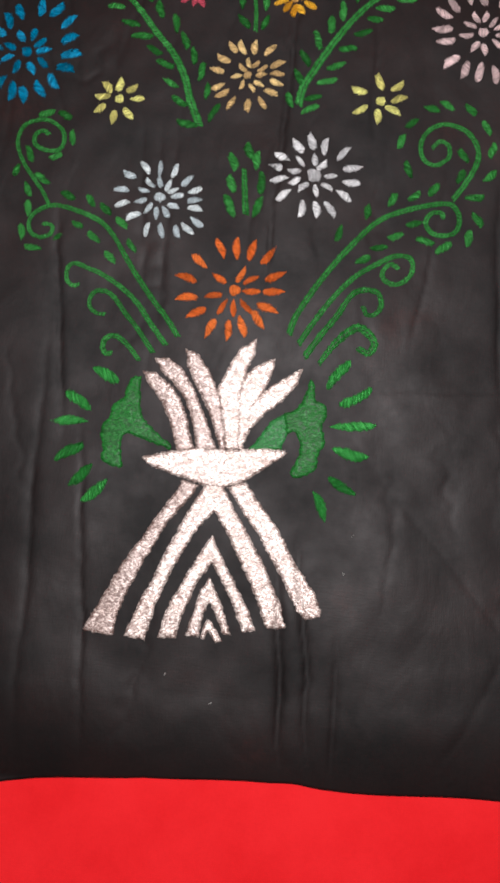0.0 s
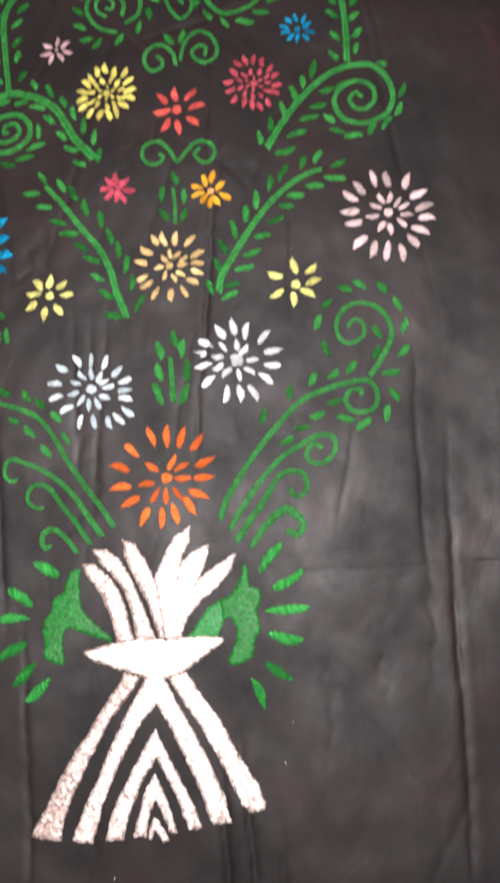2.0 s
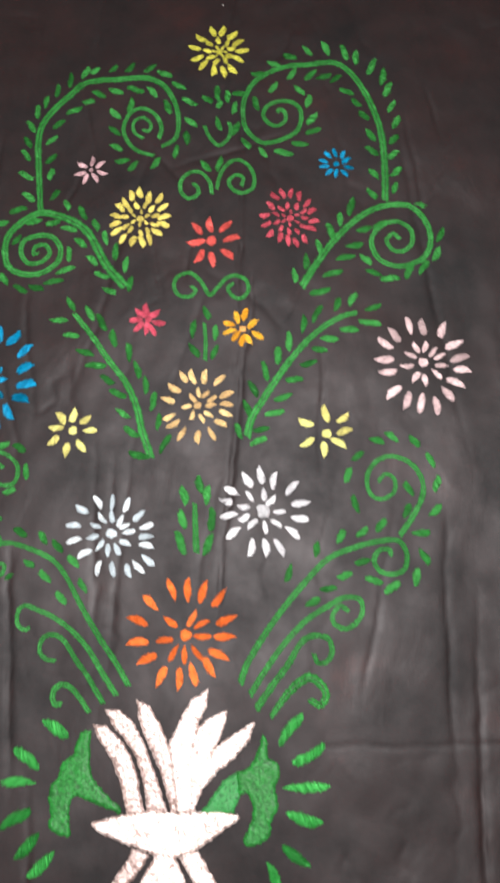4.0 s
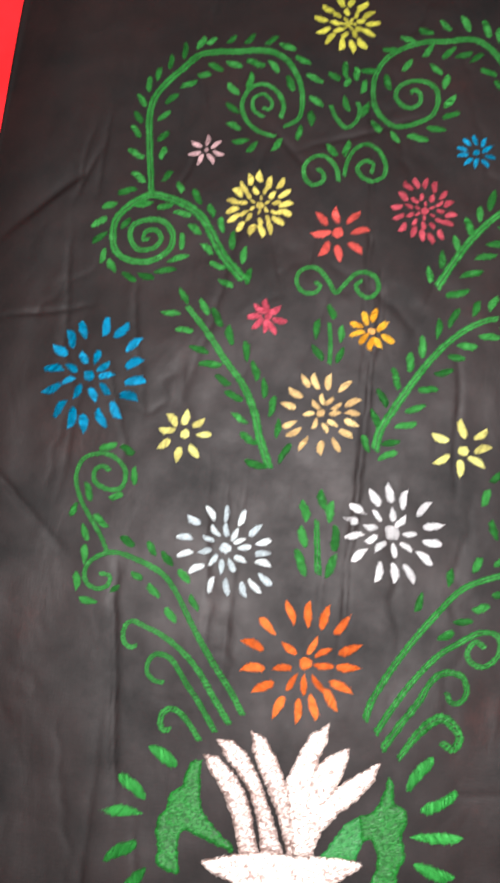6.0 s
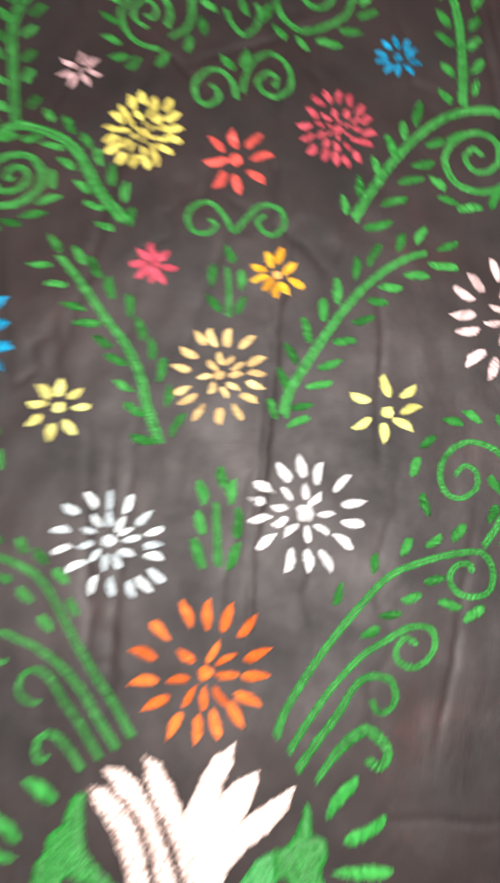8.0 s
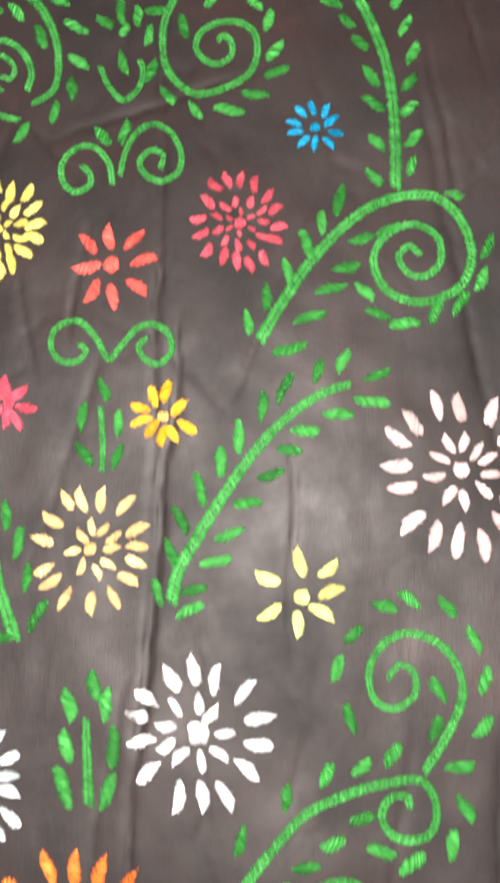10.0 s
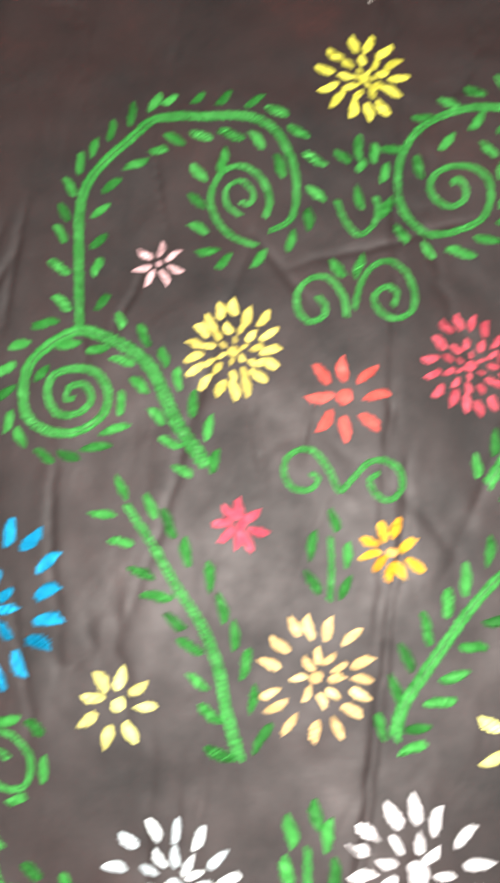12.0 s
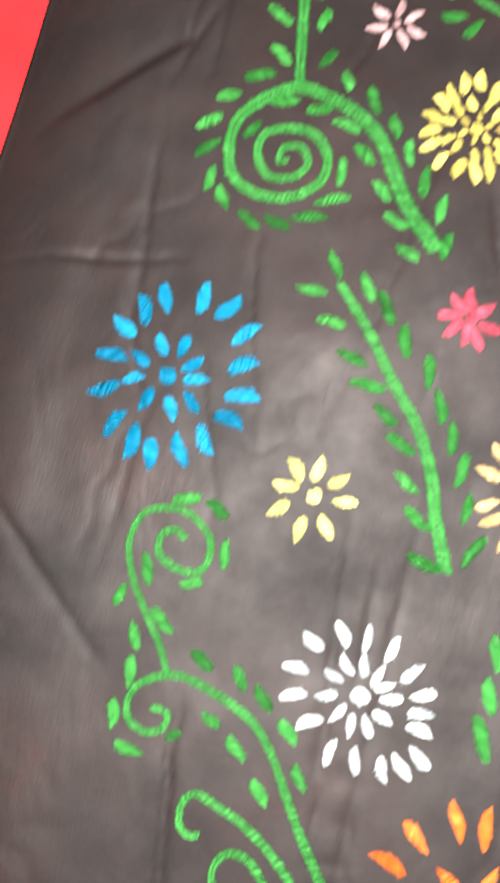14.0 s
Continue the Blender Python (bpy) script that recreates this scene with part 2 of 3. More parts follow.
def petal_mesh(kind, length, width, material):
    """A padded satin-stitch petal along +x, ragged at its edge by the stitch ends."""
    key = (kind, round(length * 2000), round(width * 2000), material.name, random.randrange(5))
    if key in SHAPES:
        return SHAPES[key]
    n = 2 * max(5, min(16, round(length / 0.00125)))
    blunt = random.uniform(0.4, 0.75)
    bias, pointed = random.uniform(0.85, 1.25), random.random() < (0.6 if kind == "petal" else 0.72)
    bow = random.uniform(-0.07, 0.07) * length
    rows = []
    for i in range(n + 1):
        u = i / n
        if kind == "petal" and pointed:
            w = min(1.0, u / 0.3 + 0.22) ** 0.7 * (1 - max(0.0, (u - 0.45) / 0.55) ** 1.6)
        elif kind == "petal":
            w = math.sin(math.pi * u ** bias) ** blunt * (0.8 + 0.2 * u) * 1.02
        else:
            w = math.sin(math.pi * u ** bias) ** (blunt + 0.1)
            if not pointed:
                w = 0.9 * min(1.0, 0.35 + u / 0.25) * min(1.0, 0.4 + (1 - u) / 0.25)
        w = max(w, 0.14) * width / 2
        ridge = i % 2
        rag = [(1.04 if ridge else 0.72) + 0.34 * (random.random() - 0.5) for _ in range(2)]
        rows.append((length * (u - 0.5) + (random.random() - 0.5) * length * 0.02, w * rag[0], w * rag[1],
                     random.uniform(0.85, 1.2) if ridge else random.uniform(0.3, 0.5), bow * (1 - (2 * u - 1) ** 2)))
    verts, faces, marks = [], [], []
    top = min(0.0012, width * 0.26)
    sk = random.uniform(0.4, 0.9) * random.choice((-1, 1, 1))
    for i, (x, a, c, b, y) in enumerate(rows):
        verts += [(x - sk * a, y - a, -0.003), (x - sk * a, y - a * 0.97, top * 0.35), (x - sk * a / 2, y - a * 0.5, top * 0.9 * b), (x, y, top * b),
                  (x + sk * c / 2, y + c * 0.5, top * 0.9 * b), (x + sk * c, y + c * 0.97, top * 0.35), (x + sk * c, y + c, -0.003)]
        marks += [(i / 2, k * 0.3) for k in range(7)]
    k = 7
    for i in range(n):
        for j in range(k - 1):
            a = i * k + j
            faces.append((a, a + k, a + k + 1, a + 1))
    faces += [tuple(range(k)), tuple(range(n * k + k - 1, n * k - 1, -1))]
    me = bpy.data.meshes.new(kind)
    me.from_pydata(verts, [], faces)
    uv = me.uv_layers.new(name="along")
    shift = random.uniform(0, 50)
    for lp in me.loops:
        mu, mv = marks[lp.vertex_index]
        uv.data[lp.index].uv = (mu, mv + shift)
    me.materials.append(material)
    for p in me.polygons:
        p.use_smooth = True
    me.update()
    SHAPES[key] = me
    return me


def lay(kind, x, y, angle, length, width, material, parent, lift=0.0):
    """One stitched piece on the cloth, its middle at x, y; angle in degrees."""
    o = new(kind if kind != "knot" else "flower_centre", petal_mesh(kind, length, width, material))
    o.parent = parent
    px, py, pz = parent.location if parent else (0, 0, 0)
    o.location = (x - px, y - py, folds(x, y) + lift - pz)
    o.rotation_euler = (0, 0, radians(angle))
    return o


def disc(name, x, y, radius, material, parent):
    bm = bmesh.new()
    ring0, ring1, ring2 = [], [], []
    n = 14
    for i in range(n):
        a = 2 * math.pi * i / n
        r = radius * (1 + 0.4 * (random.random() - 0.5))
        c, s = math.cos(a), math.sin(a)
        ring0.append(bm.verts.new((c * r, s * r, -0.003)))
        ring1.append(bm.verts.new((c * r * 0.97, s * r * 0.97, 0.0006)))
        ring2.append(bm.verts.new((c * r * 0.5, s * r * 0.5, 0.0012)))
    top = bm.verts.new((0, 0, 0.0014))
    for i in range(n):
        j = (i + 1) % n
        bm.faces.new((ring0[i], ring0[j], ring1[j], ring1[i]))
        bm.faces.new((ring1[i], ring1[j], ring2[j], ring2[i]))
        bm.faces.new((ring2[i], ring2[j], top))
    uv = bm.loops.layers.uv.new("along")
    for f in bm.faces:
        for lp in f.loops:
            lp[uv].uv = (lp.vert.co.x * 800, lp.vert.co.y * 300)
    o = obj(name, bm, material, parent)
    o.location = (x, y, folds(x, y))
    return o


def flower(label, x, y, radius, material, *rings, core=None):
    """A stitched flower: a knot at x, y (mm) and rings of petals, each (length, width, [angle, reach, ...])."""
    f = disc("flower", x / 1000, y / 1000, 0.85 * radius / 1000, core or material, CLOTH)
    f["label"] = label
    for length, width, spots in rings:
        for a, r in zip(spots[::2], spots[1::2]):
            ln = length * (1.02 + 0.16 * random.random())
            mid = (r - ln / 2) / 1000
            px, py = x / 1000 + mid * math.cos(radians(a)), y / 1000 + mid * math.sin(radians(a))
            lay("petal", px, py, a, ln / 1000, width * (0.98 + 0.2 * random.random()) / 1000, material, f)
    return f


def even(n, reach, first):
    """n petals spread evenly, a little uneven as sewn by hand."""
    out = []
    for i in range(n):
        out += [first + 360 * i / n + random.uniform(-5, 5), reach * random.uniform(0.94, 1.05)]
    return out


def smooth_line(pts, step):
    """Catmull-Rom through pts, resampled."""
    p = [Vector(q) for q in pts]
    p = [2 * p[0] - p[1]] + p + [2 * p[-1] - p[-2]]
    out = []
    for i in range(1, len(p) - 2):
        a, b, c, d = p[i - 1:i + 3]
        n = max(2, int((c - b).length / step))
        for k in range(n):
            t = k / n
            out.append(0.5 * (2 * b + (c - a) * t + (2 * a - 5 * b + 4 * c - d) * t * t + (3 * b - a - 3 * c + d) * t ** 3))
    return out + [p[-2]]


def cord(name, pts, w0, w1, material, parent, label="", rag=0.2, step=0.72, w_mid=None):
    """A line of chain stitch through pts (mm), w0 to w1 wide, ridged and ragged."""
    line = smooth_line(pts, step)
    bm = bmesh.new()
    o0 = line[len(line) // 2]
    uv = bm.loops.layers.uv.new("along")
    along = {}
    rows = []
    for i, q in enumerate(line):
        a, b = line[max(0, i - 1)], line[min(len(line) - 1, i + 1)]
        d = (b - a).normalized()
        nrm = Vector((-d.y, d.x))
        u = i / (len(line) - 1)
        w = (w0 + (w1 - w0) * u) / 2
        if w_mid:
            w += (w_mid - (w0 + w1) / 2) / 2 * math.sin(math.pi * u)
        w *= 1 + rag * (random.random() - 0.5) * 2
        if i in (0, len(line) - 1):
            w *= 0.5
        z = folds(q.x / 1000, q.y / 1000)
        top = min(1.0, w * 0.7) * (0.5 + 0.65 * (i % 2)) / 1000
        row = []
        mid = 0.22 * noise.noise((i * 0.35, o0.x, 1.0))
        dip = top * 0.7 if i % 4 == 3 else -0.00015
        for f, zz in ((-1, -0.003), (-0.93, top * 0.4), (-0.58, top), (mid - 0.07, dip), (mid + 0.07, dip), (0.58, top * 0.95), (0.93, top * 0.4), (1, -0.003)):
            v = (q + (nrm + 0.45 * d) * w * f * (0.92 + 0.12 * (i % 2)) - o0) / 1000
            row.append(bm.verts.new((v.x, v.y, z + zz)))
            along[row[-1]] = (i / 2, f * 0.5)
        rows.append(row)
    for r, s in zip(rows, rows[1:]):
        for j in range(7):
            f = bm.faces.new((r[j], s[j], s[j + 1], r[j + 1]))
            for lp in f.loops:
                lp[uv].uv = along[lp.vert]
    bm.faces.new(rows[0])
    bm.faces.new(rows[-1][::-1])
    bmesh.ops.recalc_face_normals(bm, faces=bm.faces)
    o = obj(name, bm, material, parent)
    pl = parent.location if parent else Vector()
    o.location = (o0.x / 1000 - pl.x, o0.y / 1000 - pl.y, -pl.z)
    if label:
        o["label"] = label
    return o


def leaves(parent, width, material, spots):
    """Leaves sewn beside a stem: spots are x, y, angle, length (mm, degrees)."""
    for x, y, a, ln in zip(spots[::4], spots[1::4], spots[2::4], spots[3::4]):
        lay("leaf", x / 1000, y / 1000, a, ln / 1000, width * (0.9 + 0.24 * random.random()) / 1000, material, parent)


def patch(name, outline, material, parent, label="", height=0.9, rag=0.75, curved=False, edge=1.6):
    """A filled area of stitching inside outline (mm), padded, with a ragged sewn edge."""
    pts = [Vector(p) for p in outline]
    if curved:
        line = smooth_line(pts + [pts[0]], 2.0)[:-1]
    else:
        line = []
        for a, b in zip(pts, pts[1:] + pts[:1]):
            n = max(1, int((b - a).length / 2.0))
            line += [a + (b - a) * k / n for k in range(n)]
    area = sum(a.x * b.y - b.x * a.y for a, b in zip(line, line[1:] + line[:1]))
    if area < 0:
        line.reverse()
    c = sum(line, Vector((0, 0))) / len(line)
    n = len(line)
    ragged = []
    for i, q in enumerate(line):
        d = (line[(i + 1) % n] - line[i - 1]).normalized()
        ragged.append(q + Vector((d.y, -d.x)) * random.uniform(-rag, rag))
    xs, ys = [q.x for q in ragged], [q.y for q in ragged]
    inner = []
    y = min(ys)
    while y < max(ys):
        x = min(xs)
        while x < max(xs):
            q = Vector((x + random.uniform(-0.5, 0.5), y + random.uniform(-0.4, 0.4)))
            near = min((q - e).length for e in ragged)
            if near > 1.0:
                inner.append(q)
            x += 2.0
        y += 1.6
    verts, _, faces, *_ = delaunay_2d_cdt(ragged + inner, [(i, (i + 1) % n) for i in range(n)], [], 1, 1e-5)
    bm = bmesh.new()
    made = []
    for q in verts:
        near = min((q - e).length for e in ragged)
        z = height * (0.35 + 0.65 * min(1.0, near / edge)) + (random.uniform(-0.22, 0.22) if near > 0.3 else 0)
        made.append(bm.verts.new(((q.x - c.x) / 1000, (q.y - c.y) / 1000, folds(q.x / 1000, q.y / 1000) + z / 1000)))
    for f in faces:
        bm.faces.new([made[k] for k in f])
    rim = [e for e in bm.edges if e.is_boundary]
    skirt = bmesh.ops.extrude_edge_only(bm, edges=rim)["geom"]
    for v in skirt:
        if isinstance(v, bmesh.types.BMVert):
            v.co.z = folds(v.co.x + c.x / 1000, v.co.y + c.y / 1000) - 0.0015
    bmesh.ops.recalc_face_normals(bm, faces=bm.faces)
    if sum(f.normal.z for f in bm.faces) < 0:
        bmesh.ops.reverse_faces(bm, faces=bm.faces)
    o = obj(name, bm, material, parent)
    pl = parent.location if parent else Vector()
    o.location = (c.x / 1000 - pl.x, c.y / 1000 - pl.y, -pl.z)
    if label:
        o["label"] = label
    return o


# ---- room ----
def slab(name, x0, y0, z0, x1, y1, z1, material):
    bm = bmesh.new()
    bmesh.ops.create_cube(bm, size=1)
    for v in bm.verts:
        v.co = Vector(((x0 + x1) / 2 + v.co.x * (x1 - x0), (y0 + y1) / 2 + v.co.y * (y1 - y0), (z0 + z1) / 2 + v.co.z * (z1 - z0)))
    return tagged(obj(name, bm, material, smooth=False), kind="structure")


slab("floor", -1.8, -1.9, -0.2, 1.8, 2.1, -0.02, WALL)
slab("ceiling", -1.8, -1.9, 2.6, 1.8, 2.1, 2.7, WALL)
slab("wall_west", -1.9, -1.9, -0.2, -1.8, 2.1, 2.7, WALL)
slab("wall_east", 1.8, -1.9, -0.2, 1.9, 2.1, 2.7, WALL)
slab("wall_south", -1.9, -2.0, -0.2, 1.9, -1.9, 2.7, WALL)
slab("wall_north", -1.9, 2.1, -0.2, 1.9, 2.2, 2.7, WALL)


def sheet(name, x0, y0, x1, y1, step, height, material, warp=None, parent=None):
    nx, ny = int((x1 - x0) / step), int((y1 - y0) / step)
    verts = []
    for j in range(ny + 1):
        for i in range(nx + 1):
            x, y = x0 + (x1 - x0) * i / nx, y0 + (y1 - y0) * j / ny
            if warp:
                x, y = warp(x, y)
            verts.append((x, y, height(x, y)))
    k = nx + 1
    faces = [(j * k + i, j * k + i + 1, j * k + i + k + 1, j * k + i + k) for j in range(ny) for i in range(nx)]
    me = bpy.data.meshes.new(name)
    me.from_pydata(verts, [], faces)
    me.materials.append(material)
    for p in me.polygons:
        p.use_smooth = True
    o = new(name, me)
    o.parent = parent
    thick = o.modifiers.new("thickness", "SOLIDIFY")
    thick.thickness, thick.offset = 0.0008, -1
    return o


def red_height(x, y):
    return -0.0125 + 0.001 * noise.noise((x * 5, y * 5, 9.0))


tagged(sheet("red_bedsheet", -1.7, -1.8, 1.7, 2.0, 0.02, red_height, RED),
       "plain bright red cotton sheet spread flat under the black cloth", "sheet")

# ---- the embroidered black cloth ----
CLOTH = new("embroidered_cloth")
tagged(CLOTH, "black cotton cloth embroidered with flowers, spread on a red sheet", "cloth")



def edge_warp(x, y):
    """The cloth's lower and left edges run a little uneven."""
    fy = max(0.0, 1 - (y + 0.376) / 0.25)
    fx = max(0.0, 1 - (x + 0.322) / 0.12)
    dip = 0.0045 * min(1.0, max(0.0, (x + 0.04) / 0.25)) + 0.001 + 0.0015 * math.exp(-((x - 0.07) / 0.012) ** 2) - 0.014 * min(1.5, max(0.0, (-0.04 - x) / 0.1))
    return (x + fx * 0.0025 * math.sin(y * 13 + 3), y + fy * (0.0015 * math.sin(x * 40) + dip))


tagged(sheet("fabric", -0.327, -0.376, 0.52, 0.85, 0.0021, folds, BLACK, edge_warp, CLOTH))

flower("large orange flower in satin stitch", 0.1, -0.7, 5.5, ORANGE,
       (17, 7, [112, 46.9, 90, 45.2, 71, 46.5, 51, 50.0, 23, 44.7, 1, 41.2, -26, 40.7, -50, 40.6, -75, 40.2, -95, 43.1, -117, 46.5, -147, 45.4, -168, 49.2, 168, 50.8, 143, 46.9]),
       (13, 5.5, [145, 23.2, 70, 21.8, 34, 22.4, -2, 21.0, -53, 24.0, -90, 22.7, -122, 24.3, -164, 25.1]))
flower("white flower in satin stitch", 58.8, 101.4, 7, WHITE,
       (14.5, 7, [98, 39.5, 73, 35.6, 42, 39.1, 14, 40.7, -9, 38.4, -34, 37.7, -64, 40.9, -85, 38.0, -107, 39.8, -142, 38.5, -170, 37.2, 167, 39.2, 150, 39.1, 121, 38.4]),
       (10, 5.5, [93, 20.1, 57, 17.2, 1, 18.9, -41, 20.4, -83, 18.9, -128, 20.2, -159, 22.8, 170, 22.9, 136, 22.7]))
flower("ice-white flower in satin stitch", -68.4, 77.1, 5, ICE,
       (12, 6, [119, 36.1, 95, 33.4, 67, 33.6, 38, 34.3, 14, 36.2, -1, 36.3, -16, 38.6, -31, 45.1, -46, 43.5, -60, 40.8, -82, 35.9, -106, 36.1, -140, 34.3, -167, 38.6, 171, 39.6, 145, 40.4]),
       (10, 5, [125, 21.4, 95, 20.2, 62, 18.7, 32, 18.0, 8, 20.3, -28, 19.7, -65, 19.4, -95, 20.1, -130, 19.0, -167, 21.9, 156, 20.6]))
flower("small lemon yellow flower", -110.7, 164.5, 4.5, LEMON,
       (11.5, 6.8, [92, 21.2, 45, 20.8, 2, 21.4, -56, 22.4, -100, 24.7, -147, 25.2, 172, 22.1, 138, 23.2]))
flower("small lemon yellow flower", 110.5, 170.1, 4.8, LEMON,
       (13, 7, [96, 26.5, 48, 27.2, 12, 23.0, -36, 20.7, -96, 21.2, -154, 26.3, 153, 27.9]))
flower("large bright blue flower in satin stitch", -197.4, 207.3, 5.5, BLUE,
       (15.5, 9, [124, 46.9, 105, 49.5, 80, 53.5, 62, 56.7, 41, 54.9, 20, 47.7, -3, 49.6, -23, 48.1, -46, 48.0, -65, 47.8, -87, 49.4, -104, 47.9, -124, 44.9, -157, 42.4, 173, 40.0, 145, 44.0]),
       (12, 7, [114, 23.3, 73, 23.1, 37, 20.6, 6, 22.6, -34, 25.4, -68, 24.5, -117, 23.2, -162, 23.7, 160, 24.1]))
flower("large blush pink flower in satin stitch", 193.9, 238.3, 5, PALE_BLUSH,
       (15, 7.5, [109, 45.4, 90, 42.6, 62, 45.7, 32, 42.8, 10, 42.1, -10, 42.7, -32, 42.5, -54, 43.1, -75, 48.7, -93, 45.7, -112, 47.2, -132, 47.7, -163, 40.3, 178, 43.3, 153, 44.8, 134, 44.1]),
       (10, 5.5, [112, 21.1, 83, 20.7, 49, 19.3, 24, 21.8, -7, 22.6, -40, 21.3, -85, 22.0, -117, 21.2, -166, 19.8, 150, 18.6]))
flower("tan flower in satin stitch", -2.9, 191.9, 4, TAN,
       (12, 6, [120, 36.5, 103, 34.3, 80, 34.3, 53, 36.1, 23, 34.5, 4, 31.5, -15, 32.5, -35, 32.8, -61, 35.0, -85, 35.1, -115, 36.2, -139, 33.2, -156, 33.1, 170, 34.3, 145, 33.7]),
       (8.5, 4.8, [125, 13.4, 90, 16.5, 59, 16.8, 28, 18.7, 5, 16.9, -36, 17.6, -70, 17.4, -116, 14.8, -170, 14.6]))
flower("straw yellow flower with crowded petals", -70.2, 375.1, 4, STRAW,
       (11, 6.5, [132, 29.6, 113, 34.1, 96, 34.6, 76, 31.0, 54, 33.7, 31, 30.5, 6, 30.1, -14, 29.6, -40, 29.0, -65, 31.0, -81, 32.2, -101, 31.2, -125, 31.5, -148, 31.8, -165, 29.7, 174, 30.1, 151, 29.4]),
       (8, 5, even(11, 20, 10)),
       (5, 3.4, even(6, 10, 30)))
flower("scarlet flower with eight petals", -0.2, 352.4, 5.5, SCARLET,
       (15, 7, [138, 28.0, 97, 25.7, 50, 27.3, 6, 27.1, -43, 29.3, -84, 28.3, -124, 27.6, -176, 24.0]))
flower("crimson flower with crowded petals", 72.6, 378.6, 4, CRIMSON,
       (9.5, 6, [123, 33.7, 107, 33.4, 90, 32.2, 72, 31.3, 48, 28.6, 24, 27.3, -5, 27.9, -27, 27.7, -57, 31.2, -76, 31.9, -92, 29.3, -112, 28.4, -137, 30.6, -161, 29.2, 175, 29.9, 145, 28.9]),
       (7, 4.6, even(11, 18.5, 4)),
       (4.6, 3.2, even(6, 9.5, 30)))
flower("small rose pink flower", -53.4, 270.3, 3.5, ROSE,
       (12, 6.5, [99, 16.9, 46, 15.1, -11, 16.9, -63, 17.1, -97, 14.9, -140, 16.6, 177, 16.8, 138, 17.0]))
flower("small amber flower with apricot centre", 33.5, 264.3, 3.6, AMBER,
       (11, 6.5, [85, 20.3, 33, 17.1, -21, 20.1, -59, 17.8, -88, 16.7, -132, 14.6, -166, 18.6, 159, 19.4, 120, 18.3]), core=APRICOT)
flower("small blue flower", 115.2, 439.9, 3.5, BLUE,
       (9, 5, [98, 17.5, 60, 17.3, 25, 15.8, -19, 17.5, -53, 18.3, -92, 16.0, -128, 17.1, -164, 17.2, 168, 17.7, 130, 17.7]))
flower("yellow flower with crowded petals", -5.8, 568.9, 4, LIME,
       (12, 6.5, [108, 33.2, 85, 32.4, 57, 30.9, 30, 28.8, 4, 30.0, -25, 29.0, -55, 32.4, -77, 32.2, -102, 30.5, -131, 30.1, -160, 30.6, 169, 32.5, 140, 32.5]),
       (8, 5.5, even(9, 17.5, 20)),
       (4.4, 3.2, even(6, 8.5, 0)))
flower("small blush pink flower", -123.9, 428.4, 2.6, BLUSH,
       (10.5, 4.7, [92, 16.3, 38, 16.8, -12, 17.2, -62, 16.7, -112, 17.8, -161, 17.5, 148, 17.5]))
part = cord("vine", [(-168.1, 380.2), (-172.1, 403.6), (-177.0, 433.1), (-180.5, 459.6), (-178.5, 479.1), (-168.1, 497.5), (-153.7, 514.3), (-141.5, 528.8), (-124.9, 533.0), (-106.2, 533.9), (-87.7, 535.6), (-72.7, 534.0), (-59.0, 526.0), (-48.5, 510.2), (-42.9, 494.5), (-41.4, 475.3), (-44.8, 463.8), (-56.6, 456.0)], 6, 4, GREEN, CLOTH, "arching green vine curling over the flowers", w_mid=7)
leaves(part, 6.9, LEAFGREEN, [-182, 397, 136, 15.0,  -188, 421, 145, 17.0,  -191, 444, 121, 14.8,  -191, 459, 117, 14.2,  -190, 477, 117, 14.4,  -185, 494, 89, 15.7,  -177, 505, 79, 15.5,  -168, 519, 84, 15.0,  -156, 532, 86, 16.8,  -142, 542, 69, 15.5,  -156, 399, 47, 13.9,  -163, 423, 68, 12.9,  -165, 441, 58, 13.6,  -167, 462, 47, 15.1,  -162, 480, 37, 15.1,  -148, 496, 31, 18.0])
leaves(part, 6.9, LEAFGREEN, [-132, 545, 28, 11.8,  -113, 547, 40, 11.8,  -96, 548, 45, 14.2,  -75, 547, 34, 14.7,  -60, 540, -26, 16.4,  -44, 527, -31, 17.1,  -32, 508, -35, 16.9,  -29, 484, -40, 16.7,  -32, 466, 94, 17.1,  -42, 451, 75, 14.6,  -61, 437, 55, 15.8,  -83, 434, 44, 13.9,  -94, 440, 6, 16.0,  -102, 455, -19, 15.7,  -105, 474, -34, 16.4,  -106, 494, -48, 16.9,  -92, 504, 77, 17.2,  -135, 507, 1, 13.5,  -125, 516, -20, 16.5,  -108, 520, -20, 16.4,  -88, 522, -25, 18.0,  -71, 519, -44, 16.8,  -54, 502, -76, 15.9])
part = cord("spiral", [(-62.8, 445.4), (-79.4, 451.1), (-91.4, 463.0), (-96.6, 478.3), (-91.0, 494.8), (-78.7, 500.0), (-65.2, 492.3), (-58.2, 478.1), (-59.9, 465.4)], 4, 4.5, GREEN, CLOTH, "green spiral in chain stitch")
part = cord("spiral", [(-75.4, 465.2), (-85.1, 472.7), (-86.3, 484.3), (-77.7, 489.5), (-69.3, 481.8), (-70.8, 474.1), (-77.1, 475.5)], 3.5, 3.5, GREEN, CLOTH, "green spiral in chain stitch")
